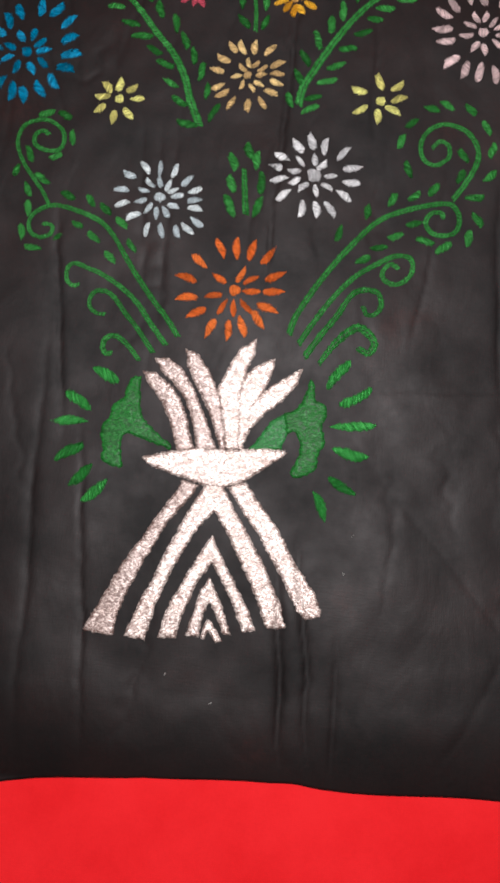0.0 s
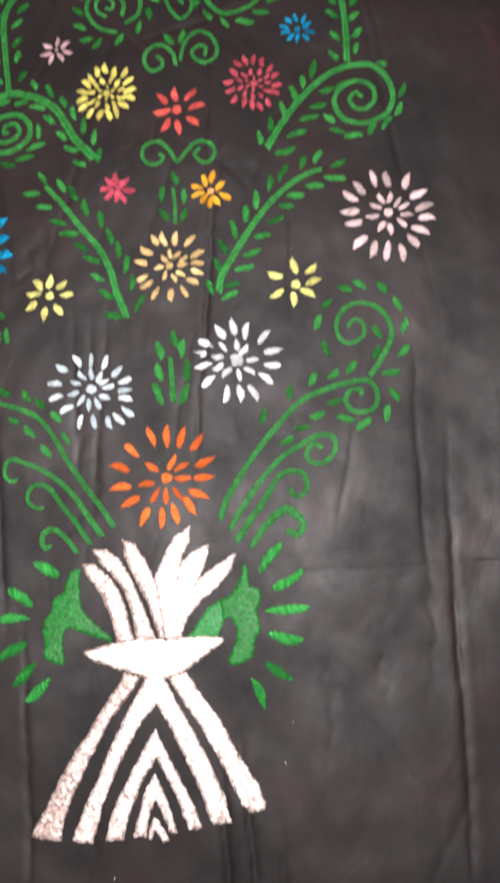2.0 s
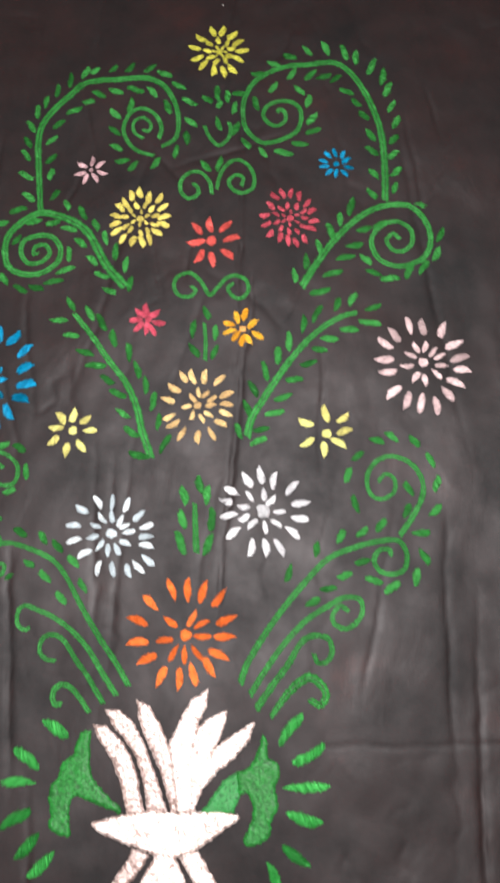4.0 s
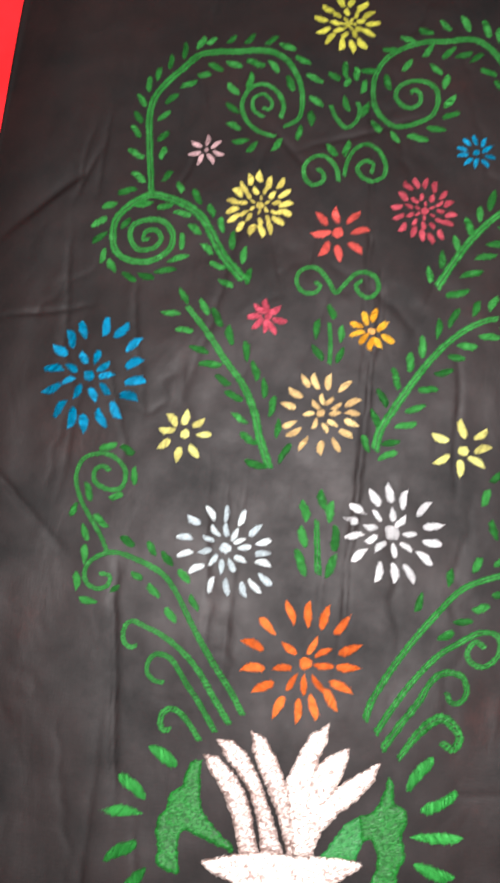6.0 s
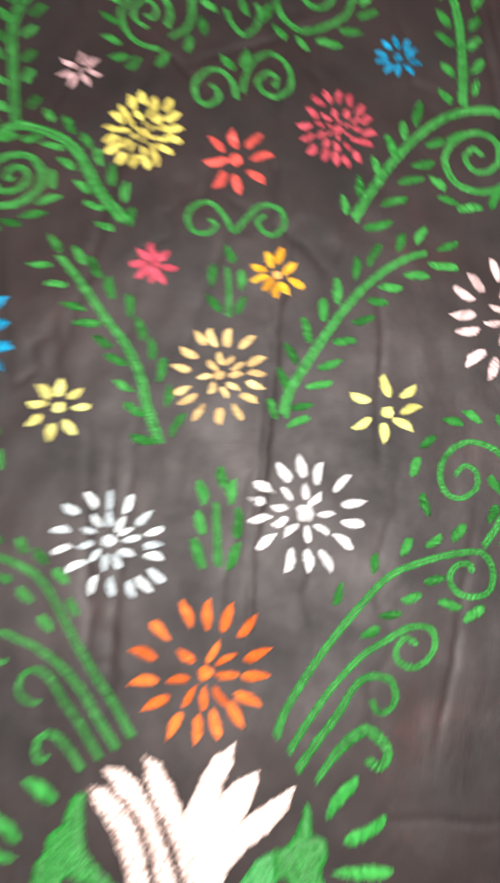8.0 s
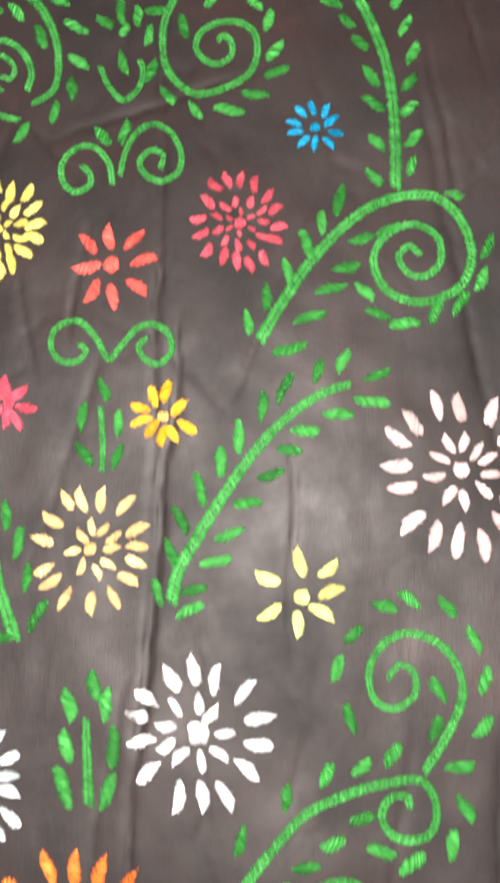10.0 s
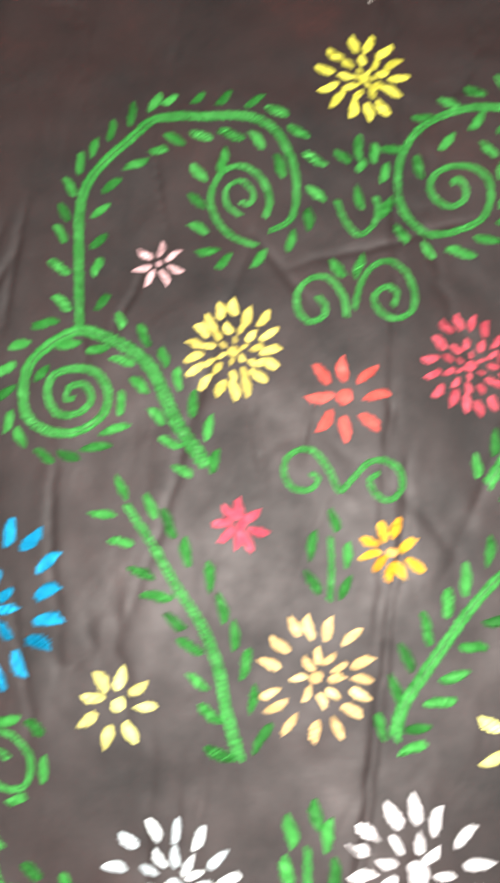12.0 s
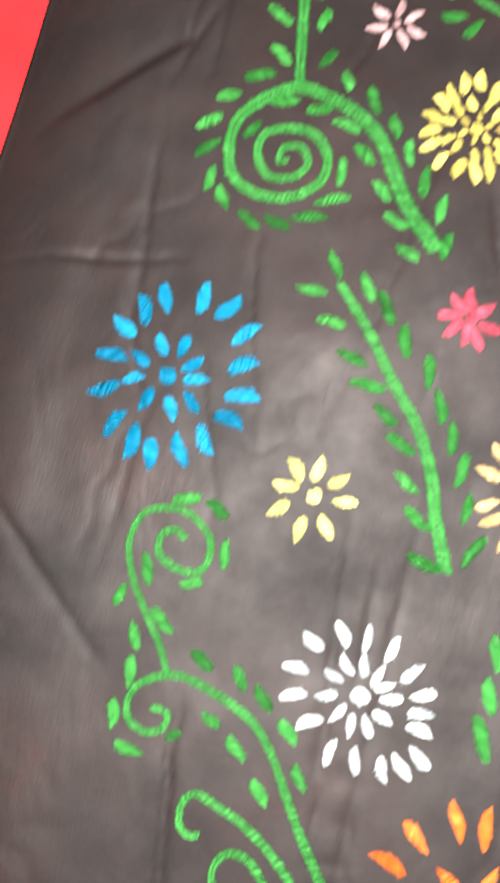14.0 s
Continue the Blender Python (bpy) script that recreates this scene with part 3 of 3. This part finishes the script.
part = cord("vine", [(161.9, 400.8), (162.0, 424.3), (160.8, 449.1), (158.5, 470.8), (153.1, 493.0), (144.9, 515.6), (133.1, 536.9), (120.9, 550.7), (106.9, 555.8), (85.7, 552.6), (64.5, 551.4), (43.3, 543.3), (29.6, 529.7), (22.3, 510.8), (22.6, 489.5), (28.5, 474.4), (39.4, 464.4), (49.8, 462.7), (63.4, 467.4), (75.2, 475.1), (80.0, 488.3), (78.0, 501.6), (69.1, 509.2), (56.9, 510.3), (46.5, 505.2), (42.3, 495.5), (47.2, 486.0), (56.0, 482.3), (63.8, 487.4), (64.3, 495.7), (58.9, 501.4), (55.5, 497.5)], 7, 4, GREEN, CLOTH, "arching green vine curling over the flowers")
leaves(part, 6.9, LEAFGREEN, [168, 504, 67, 15.7,  165, 524, 76, 17.3,  159, 539, 80, 21.5,  149, 551, 74, 19.6,  133, 562, 85, 18.0,  121, 568, 103, 18.1,  102, 572, 117, 19.0,  84, 570, 137, 15.3,  67, 563, 152, 14.8,  51, 554, 153, 15.6,  35, 543, 175, 14.4,  172, 486, 71, 16.7,  170, 467, 62, 12.7,  170, 450, 52, 12.3,  172, 432, 61, 12.3,  171, 415, 61, 12.2])
leaves(part, 6.9, LEAFGREEN, [149, 408, 120, 14.0,  151, 429, 128, 15.1,  149, 454, 133, 14.3,  148, 472, 129, 16.7,  141, 494, 127, 13.6,  134, 509, 147, 13.3,  124, 522, 164, 14.6,  113, 536, 33, 15.1,  101, 539, 23, 16.3,  88, 541, 39, 16.0,  69, 543, 54, 17.3])
leaves(part, 6.9, LEAFGREEN, [51, 527, 49, 14.0,  77, 523, -47, 15.7,  86, 510, 82, 15.4,  91, 490, 58, 16.5,  92, 476, 17, 15.4,  80, 462, -10, 17.1,  64, 452, -20, 17.9,  44, 452, -50, 14.5,  26, 461, -59, 14.8,  35, 508, 101, 16.4])
part = cord("sprig", [(-15.8, 481.4), (-9.7, 468.1), (-0.3, 458.2), (8.1, 464.7), (11.0, 476.0), (8.7, 485.5)], 4, 4, GREEN, CLOTH, "small green cup-shaped sprig")
leaves(part, 6.9, LEAFGREEN, [-15, 511, -45, 14.0,  -4, 518, 93, 18.2,  -2, 506, 84, 9.7,  6, 515, 84, 13.2,  13, 502, 74, 15.2,  17, 519, 11, 13.5,  -1, 484, -68, 18.5,  16, 478, 74, 16.7])
part = cord("curl", [(-3.0, 402.4), (-6.3, 416.6), (-15.7, 427.3), (-26.1, 427.0), (-34.1, 417.8), (-33.1, 405.2), (-25.7, 398.3), (-17.4, 402.0), (-16.9, 409.2), (-22.5, 415.5)], 4, 4, GREEN, CLOTH, "green curl in chain stitch")
leaves(part, 6.9, LEAFGREEN, [-11, 435, -44, 15.3,  2, 437, 84, 18.2])
part = cord("curl", [(1.1, 407.9), (3.5, 424.1), (9.6, 436.9), (19.7, 441.9), (30.3, 435.6), (36.8, 421.3), (34.9, 408.8), (25.0, 404.3), (16.4, 408.3), (12.5, 417.1), (18.9, 424.4), (25.9, 421.0), (24.6, 412.0)], 4, 4, GREEN, CLOTH, "green curl in chain stitch")
part = cord("curl", [(-16.5, 305.5), (-11.9, 300.9), (-16.4, 294.9), (-26.2, 295.4), (-31.7, 303.2), (-30.8, 312.4), (-23.0, 318.3), (-14.7, 317.0), (-5.8, 307.6), (1.4, 296.7), (8.9, 305.0), (16.5, 314.1), (26.1, 316.4), (34.5, 311.0), (36.5, 301.5), (30.5, 293.9), (22.4, 296.1), (18.1, 303.8), (23.3, 308.9)], 3.5, 3.5, GREEN, CLOTH, "pair of green curls in chain stitch", w_mid=4)
part = cord("sprig", [(-1.7, 269.8), (0.5, 251.4), (1.1, 233.4)], 3.5, 4, GREEN, CLOTH, "small upright green sprig")
leaves(part, 6.9, LEAFGREEN, [-1, 279, 104, 14.2,  -11, 263, 84, 18.5,  -10, 243, 125, 17.0,  9, 260, 88, 15.3,  9, 242, 73, 15.1])
part = cord("vine", [(-122.7, 275.7), (-102.6, 252.8), (-85.3, 230.3), (-68.7, 210.9), (-57.1, 189.1), (-50.4, 167.5), (-44.4, 153.4), (-40.3, 143.2)], 5, 7.2, GREEN, CLOTH, "straight green vine with paired leaves")
leaves(part, 6.9, LEAFGREEN, [-127, 285, 120, 17.5,  -136, 268, 177, 17.3,  -122, 253, 172, 15.2,  -108, 237, 162, 18.3,  -97, 225, 173, 17.9,  -85, 213, 158, 16.0,  -75, 200, 153, 16.9,  -68, 182, 153, 16.7,  -59, 166, 144, 16.6,  -51, 146, 163, 19.0,  -108, 276, 115, 16.2,  -96, 267, 114, 18.2,  -83, 252, 100, 17.8,  -69, 239, 105, 18.7,  -60, 223, 105, 18.4,  -51, 209, 95, 17.0,  -43, 194, 90, 16.7,  -37, 176, 90, 16.4,  -29, 156, 59, 17.8])
part = cord("vine", [(41.9, 164.8), (45.0, 181.1), (53.4, 197.2), (64.8, 216.5), (79.3, 239.3), (94.2, 257.9), (109.3, 271.7), (124.5, 280.7), (136.1, 284.3)], 7.2, 5, GREEN, CLOTH, "straight green vine with paired leaves")
leaves(part, 6.9, LEAFGREEN, [35, 170, 104, 13.8,  40, 191, 109, 17.0,  45, 208, 114, 17.3,  55, 225, 103, 18.9,  66, 240, 97, 16.2,  75, 254, 86, 18.0,  87, 271, 89, 18.3,  100, 281, 61, 18.1,  118, 291, 66, 15.1,  132, 297, 70, 15.7])
leaves(part, 6.9, LEAFGREEN, [150, 290, 27, 16.2,  147, 275, -2, 19.6,  129, 267, -5, 18.1,  111, 258, 3, 16.4,  103, 247, 3, 13.3,  93, 234, 11, 16.4,  81, 218, 13, 15.1,  72, 202, 18, 17.2,  65, 187, 8, 17.0,  54, 172, 18, 14.9,  52, 161, 22, 15.9])
part = cord("vine", [(85.1, 307.8), (99.5, 333.9), (114.1, 356.6), (131.6, 376.9), (149.2, 390.7), (169.5, 397.1), (187.0, 394.3), (199.2, 379.4), (203.6, 360.1), (198.3, 343.3), (185.8, 334.7), (171.1, 332.4), (156.4, 338.9), (149.1, 353.5), (151.6, 366.4), (161.7, 376.3), (174.2, 378.5), (185.1, 370.5), (186.3, 356.6), (178.7, 348.0), (168.8, 348.8), (163.0, 358.5), (169.1, 365.4), (175.4, 360.1)], 7, 4, GREEN, CLOTH, "green vine ending in a large spiral")
leaves(part, 6.9, LEAFGREEN, [78, 319, 96, 15.4,  88, 334, 86, 16.9,  100, 349, 100, 16.4,  111, 366, 105, 18.2,  120, 379, 85, 15.2,  130, 394, 80, 21.3,  102, 304, 13, 19.5,  113, 322, 22, 20.7,  125, 339, 17, 19.1,  133, 353, 14, 17.6,  142, 370, 12, 16.0,  158, 375, 17, 16.1])
leaves(part, 6.9, LEAFGREEN, [196, 397, -21, 12.5,  212, 365, 62, 16.7,  208, 346, 62, 16.5,  197, 331, 53, 16.1,  183, 328, 62, 16.2,  166, 319, 13, 17.3,  151, 325, -14, 15.6,  143, 338, -47, 15.3])
part = cord("vine", [(-76.7, 302.0), (-88.7, 315.2), (-97.3, 325.0), (-105.5, 337.9), (-114.1, 352.7), (-124.0, 364.1), (-137.2, 371.9), (-153.6, 377.7), (-168.0, 379.8), (-184.2, 369.9), (-196.0, 354.6), (-196.8, 336.8), (-190.9, 321.7), (-175.9, 314.4), (-158.9, 315.9), (-145.1, 327.5), (-143.5, 341.5), (-152.0, 353.0), (-164.5, 355.4), (-177.9, 350.8), (-181.7, 341.6), (-178.5, 331.4), (-170.6, 325.2), (-158.9, 328.0), (-153.3, 337.1), (-159.6, 345.3), (-168.0, 342.8), (-168.7, 335.8), (-163.5, 336.2)], 9, 4, GREEN, CLOTH, "green vine ending in a large spiral")
leaves(part, 6.9, LEAFGREEN, [-190, 382, 26, 17.3,  -204, 367, 26, 14.5,  -211, 350, 31, 15.4,  -208, 335, 47, 16.8,  -203, 318, 79, 15.2,  -193, 309, 119, 15.7,  -187, 350, 63, 12.9,  -173, 370, 20, 16.5,  -154, 369, 10, 14.5,  -138, 362, -15, 15.8,  -125, 348, -30, 15.7,  -135, 336, 92, 15.5,  -136, 319, 20, 20.1,  -146, 307, 10, 20.2])
leaves(part, 6.9, LEAFGREEN, [-143, 388, 107, 12.7,  -126, 380, 116, 16.2,  -112, 367, 106, 14.1,  -101, 354, 101, 15.6,  -90, 340, 101, 16.4,  -79, 326, 81, 16.7,  -112, 330, -35, 15.4,  -101, 315, -25, 15.2])
leaves(part, 6.9, LEAFGREEN, [-92, 298, -28, 14.8,  -73, 306, 76, 14.9,  -177, 299, -37, 13.8,  -162, 301, -18, 16.0])
part = cord("vine", [(-160.5, 65.5), (-168.0, 78.0), (-177.5, 90.0), (-188.0, 104.5), (-194.5, 121.0), (-192.0, 135.4), (-182.9, 141.5), (-169.1, 142.0), (-156.8, 133.5), (-154.2, 123.7), (-157.6, 115.8), (-168.2, 114.4), (-178.7, 119.7), (-179.8, 128.5), (-173.4, 132.4), (-167.5, 129.0)], 3.5, 4, GREEN, CLOTH, "green spiral shoot with small leaves")
leaves(part, 6.9, LEAFGREEN, [-172, 149, 13, 14.6,  -156, 147, -38, 13.2,  -147, 127, 92, 14.5,  -160, 109, 8, 12.1,  -183, 111, 102, 14.6,  -192, 96, 88, 10.2,  -180, 79, -60, 14.7,  -169, 89, -46, 14.6])
part = cord("vine", [(-42.5, -42.1), (-54.0, -25.8), (-66.0, -11.7), (-80.9, 7.7), (-91.8, 23.6), (-101.4, 38.4), (-112.2, 50.7), (-123.4, 57.2), (-137.3, 62.1), (-151.7, 65.5), (-162.1, 64.0), (-172.4, 57.5), (-176.1, 48.8), (-173.2, 40.5), (-164.5, 36.9), (-156.8, 40.3), (-156.2, 47.3), (-164.6, 48.9)], 5, 3.5, GREEN, CLOTH, "long green vine ending in a curl")
leaves(part, 6.9, LEAFGREEN, [-146, 75, -37, 12.7,  -126, 71, -47, 12.7,  -113, 65, -51, 14.2,  -98, 53, -47, 14.0,  -88, 34, -61, 13.9,  -105, 23, -51, 13.9,  -120, 40, -51, 14.0,  -135, 50, -13, 9.7,  -178, 62, 92, 15.1,  -182, 41, 97, 15.0,  -170, 28, -12, 15.6,  -151, 38, 46, 9.3])
part = cord("tendril", [(-51.8, -49.6), (-66.9, -30.7), (-78.6, -15.3), (-92.9, -2.6), (-109.9, 7.7), (-122.6, 12.4), (-133.4, 15.7), (-139.0, 10.6), (-138.3, 0.9), (-132.7, -3.2), (-127.7, -1.5)], 5, 3.5, GREEN, CLOTH, "green tendril curled at its end")
part = cord("tendril", [(-61.7, -56.2), (-76.5, -36.5), (-86.8, -25.2), (-97.5, -11.9), (-104.5, -7.0), (-112.6, -6.5), (-117.6, -12.0), (-117.6, -19.7), (-111.9, -25.1), (-103.9, -26.1)], 4.5, 3.5, GREEN, CLOTH, "green tendril curled at its end")
part = cord("tendril", [(-72.4, -63.3), (-79.7, -54.4), (-88.3, -46.5), (-95.5, -43.6), (-101.7, -46.8), (-103.2, -53.5), (-100.4, -58.4), (-94.9, -58.1)], 4, 5, GREEN, CLOTH, "green tendril curled at its end")
part = cord("vine", [(46.0, -35.7), (50.5, -21.0), (62.1, -0.0), (76.3, 21.3), (93.2, 42.9), (112.7, 64.0), (134.7, 74.8), (156.7, 81.1), (171.2, 82.0), (178.0, 72.0), (176.1, 59.7), (167.7, 54.9), (156.8, 56.4), (151.3, 64.8), (155.4, 73.2), (163.7, 74.6), (164.9, 69.1)], 5.5, 4, GREEN, CLOTH, "long green vine ending in a curl")
leaves(part, 6.9, LEAFGREEN, [104, 72, 80, 14.0,  81, 52, 70, 15.7,  124, 83, 55, 13.0,  141, 88, 50, 12.5,  157, 94, 45, 12.6,  190, 90, 15, 15.7,  192, 70, -63, 15.4,  186, 53, 73, 14.8,  166, 44, 30, 15.5,  151, 49, -5, 15.3,  142, 64, 10, 13.5,  127, 52, 10, 13.5,  114, 41, 5, 14.4,  101, 30, 35, 13.4])
part = cord("vine", [(172.3, 86.0), (181.6, 99.6), (189.7, 114.8), (192.7, 127.7), (188.4, 140.8), (178.9, 149.8), (164.1, 153.2), (151.4, 146.4), (145.1, 133.4), (148.1, 120.3), (157.8, 116.1), (167.9, 122.8), (168.3, 133.1), (161.0, 137.4), (154.4, 130.7)], 5, 3.5, GREEN, CLOTH, "green spiral shoot with small leaves")
leaves(part, 6.9, LEAFGREEN, [129, 135, 65, 14.6,  137, 152, 31, 13.3,  136, 111, -77, 15.3,  153, 166, -17, 14.0,  166, 170, -28, 14.1,  185, 167, -59, 12.9,  199, 151, -69, 14.4,  204, 131, 64, 13.1,  202, 109, 40, 15.2,  181, 126, -68, 14.2,  178, 107, 73, 13.3])
part = cord("tendril", [(54.0, -43.4), (64.6, -25.6), (78.7, -4.7), (95.3, 14.1), (112.1, 26.0), (126.5, 34.1), (138.4, 34.1), (142.0, 25.9), (138.0, 16.4), (128.4, 10.3), (119.0, 14.1), (118.2, 21.2), (124.0, 27.4), (131.0, 23.6)], 5, 4, GREEN, CLOTH, "green tendril curled at its end")
part = cord("tendril", [(59.2, -53.7), (71.7, -34.7), (83.3, -18.6), (92.8, -2.4), (102.3, 3.7), (114.1, 2.3), (117.7, -7.1), (113.8, -14.9), (106.8, -16.3), (103.1, -9.4)], 6, 4, GREEN, CLOTH, "green tendril curled at its end")
part = cord("tendril", [(70.8, -58.6), (80.9, -43.8), (92.6, -31.5), (102.0, -27.8), (111.2, -34.7), (113.4, -41.4), (108.6, -47.3), (100.4, -43.7)], 4, 5, GREEN, CLOTH, "green tendril curled at its end", w_mid=7)
part = cord("sprig", [(0.4, 106.0), (2.0, 88.1), (4.6, 64.5)], 4.5, 6, GREEN, CLOTH, "upright green sprig between white flowers")
leaves(part, 8.4, LEAFGREEN, [4, 122, 101, 15.7,  11, 113, 82, 17.5,  -10, 112, 102, 17.7,  -9, 92, 102, 17.4,  15, 93, 87, 19.3,  -9, 72, 107, 20.2,  14, 72, 67, 20.7])
# the vase
vase = patch("vase", [(-63.0, -140.2), (-41.3, -134.3), (-19.5, -130.6), (2.5, -130.1), (24.3, -128.6), (49.6, -129.1), (38.2, -140.0), (25.8, -149.5), (13.3, -156.9), (-3.8, -160.7), (-21.6, -157.1), (-39.7, -151.8), (-55.7, -146.3)], SILVER, CLOTH, "white vase with a striped skirt in silk stitch", 1.5, curved=True)
patch("stripe", [(-29.6, -155.5), (-32.0, -163.5), (-43.6, -180.3), (-56.8, -202.7), (-70.0, -222.8), (-82.5, -248.9), (-89.5, -264.0), (-94.9, -273.5), (-83.9, -275.5), (-71.7, -276.9), (-70.2, -262.5), (-61.8, -239.0), (-51.8, -217.2), (-38.3, -190.7), (-24.6, -172.5), (-16.1, -159.8)], SHADED_SILVER, vase, "", 1.0, curved=False)
patch("stripe", [(-10.6, -157.7), (-20.1, -174.3), (-34.7, -205.3), (-48.1, -237.9), (-57.6, -259.4), (-63.2, -276.2), (-47.2, -277.8), (-41.1, -251.9), (-32.6, -228.3), (-21.6, -206.5), (-13.4, -191.0), (-2.7, -178.7), (7.5, -193.7), (20.0, -216.0), (31.2, -235.8), (39.8, -255.6), (43.3, -263.4), (56.9, -261.1), (53.0, -246.4), (41.7, -222.6), (27.2, -198.6), (14.1, -178.3), (4.2, -161.8), (2.1, -157.7)], SILVER, vase, "", 1.1, curved=False)
patch("stripe", [(5.8, -160.0), (19.3, -178.0), (33.5, -196.0), (43.1, -212.1), (54.9, -229.9), (64.4, -247.5), (71.1, -255.1), (82.5, -251.3), (82.2, -246.1), (78.3, -236.2), (66.9, -220.7), (55.2, -202.8), (45.6, -186.7), (31.7, -170.7), (20.1, -154.2)], SILVER, vase, "", 1.0, curved=False)
patch("stripe", [(-38.5, -275.4), (-30.7, -249.0), (-19.8, -227.4), (-10.5, -209.9), (-3.0, -196.6), (4.6, -210.8), (16.8, -230.8), (28.9, -250.4), (35.0, -264.9), (24.7, -267.0), (18.4, -251.2), (8.6, -233.5), (-1.3, -217.6), (-10.7, -232.9), (-17.8, -250.0), (-22.7, -266.8), (-24.0, -275.0)], SILVER, vase, "", 1.0, curved=False)
patch("stripe", [(-17.1, -272.4), (-13.0, -255.8), (-8.1, -238.9), (-2.6, -228.1), (2.4, -236.0), (10.0, -251.9), (16.9, -269.6), (10.6, -269.4), (5.4, -257.6), (-1.0, -247.4), (-5.2, -257.2), (-7.3, -272.5)], SILVER, vase, "", 1.0, curved=False)
patch("stripe", [(-6.3, -274.0), (-1.7, -259.0), (2.8, -262.7), (10.1, -274.2), (5.6, -275.8), (-0.1, -267.8), (-2.1, -274.5)], SILVER, vase, "", 0.8, curved=False)
# the three left blades carry their missing sheen as a darker colour
patch("blade", [(-68.9, -71.0), (-58.3, -72.2), (-46.2, -80.6), (-37.1, -91.5), (-30.6, -104.6), (-22.5, -131.7), (-36.0, -133.5), (-40.7, -116.5), (-46.2, -105.6), (-53.2, -92.5), (-63.3, -81.7)], SHADED_SILVER, vase, "", 1.0, curved=False)
patch("blade", [(-60.9, -59.9), (-48.1, -60.1), (-36.0, -68.6), (-25.7, -83.9), (-17.5, -101.5), (-4.9, -130.6), (-20.3, -131.6), (-25.8, -108.8), (-32.5, -93.4), (-40.6, -82.6), (-51.5, -72.7)], SHADED_SILVER, vase, "", 1.0, curved=False)
patch("blade", [(-35.3, -51.4), (-25.0, -55.5), (-15.9, -67.4), (-7.9, -82.9), (-2.4, -96.1), (2.5, -130.1), (-2.7, -130.4), (-10.3, -107.8), (-19.3, -90.4), (-27.8, -75.0), (-33.3, -63.8)], SHADED_SILVER, vase, "", 1.0, curved=False)
patch("blade", [(21.1, -39.9), (21.0, -51.4), (15.3, -65.5), (12.1, -81.6), (13.4, -129.3), (1.7, -130.1), (-3.2, -102.9), (-7.8, -83.8), (-2.3, -68.9), (7.4, -49.9)], SILVER, vase, "", 1.3, curved=False)
patch("blade", [(36.8, -55.1), (35.4, -66.6), (30.6, -80.5), (22.0, -96.8), (15.6, -129.2), (10.4, -129.5), (8.9, -86.4), (12.3, -72.6), (21.8, -62.9)], SILVER, vase, "", 1.15, curved=False)
patch("blade", [(58.6, -63.0), (55.8, -74.5), (45.7, -88.6), (31.1, -100.7), (21.0, -112.5), (14.7, -129.3), (9.1, -129.6), (15.9, -97.2), (31.9, -80.4), (46.7, -69.6)], SILVER, vase, "", 1.0, curved=False)
# green foliage beside the vase
side = patch("foliage", [(-69.3, -76.1), (-76.0, -76.9), (-80.9, -87.3), (-82.0, -94.2), (-89.6, -99.3), (-90.9, -108.4), (-96.7, -117.8), (-96.6, -126.8), (-93.7, -137.8), (-94.7, -144.5), (-86.7, -148.4), (-77.6, -150.0), (-78.5, -141.2), (-79.9, -128.0), (-75.9, -122.3), (-66.7, -124.9), (-55.2, -128.6), (-41.4, -133.0), (-40.8, -129.8), (-48.9, -123.7), (-58.7, -115.4), (-65.4, -106.8), (-68.5, -93.4)], FOLIAGE, CLOTH, "densely stitched green foliage beside the vase", 0.9, curved=True)
leaves(side, 9.2, RAYGREEN, [-98, -76, 159, 24.2,  -118, -99, 154, 24.2,  -124, -116, -178, 32.7,  -120, -141, -156, 23.9,  -109, -158, -135, 24.3,  -97, -169, -138, 26.0])
side = patch("foliage", [(46.3, -98.9), (52.8, -97.1), (58.9, -90.0), (62.8, -80.8), (65.2, -70.3), (69.2, -78.2), (70.6, -87.1), (77.8, -92.0), (79.2, -102.1), (76.2, -108.9), (79.3, -119.7), (74.4, -131.0), (73.6, -139.7), (66.7, -146.7), (56.1, -148.7), (53.7, -145.4), (57.4, -136.5), (59.9, -127.6), (58.5, -118.9), (54.6, -112.5), (48.8, -116.0)], FOLIAGE, CLOTH, "densely stitched green foliage beside the vase", 0.9, curved=True)
patch("inner_leaf", [(20.0, -129.4), (28.0, -118.7), (35.9, -107.1), (47.2, -98.8), (49.6, -115.9), (46.0, -127.6)], LIGHTGREEN, side, "pale green inner leaf", 0.7)
leaves(side, 9.4, RAYGREEN, [87, -67, 49, 27.6,  101, -83, 29, 28.9,  100, -106, 6, 36.2,  99, -127, -8, 29.0,  94, -153, -32, 24.1,  77, -170, -65, 25.3])
# bits of lint on the cloth
WHITE_LINT = thread("white_lint", (0.7, 0.68, 0.64))
for lx, ly, turn in ((5, -319, 20), (-30, -301, 70), (98, -219, 110), (82, 52, 120), (-5, 628, 130), (104, -190, 40)):
    lay("lint", lx / 1000, ly / 1000, turn, 0.0028, 0.0008, WHITE_LINT, CLOTH, 0.0004)
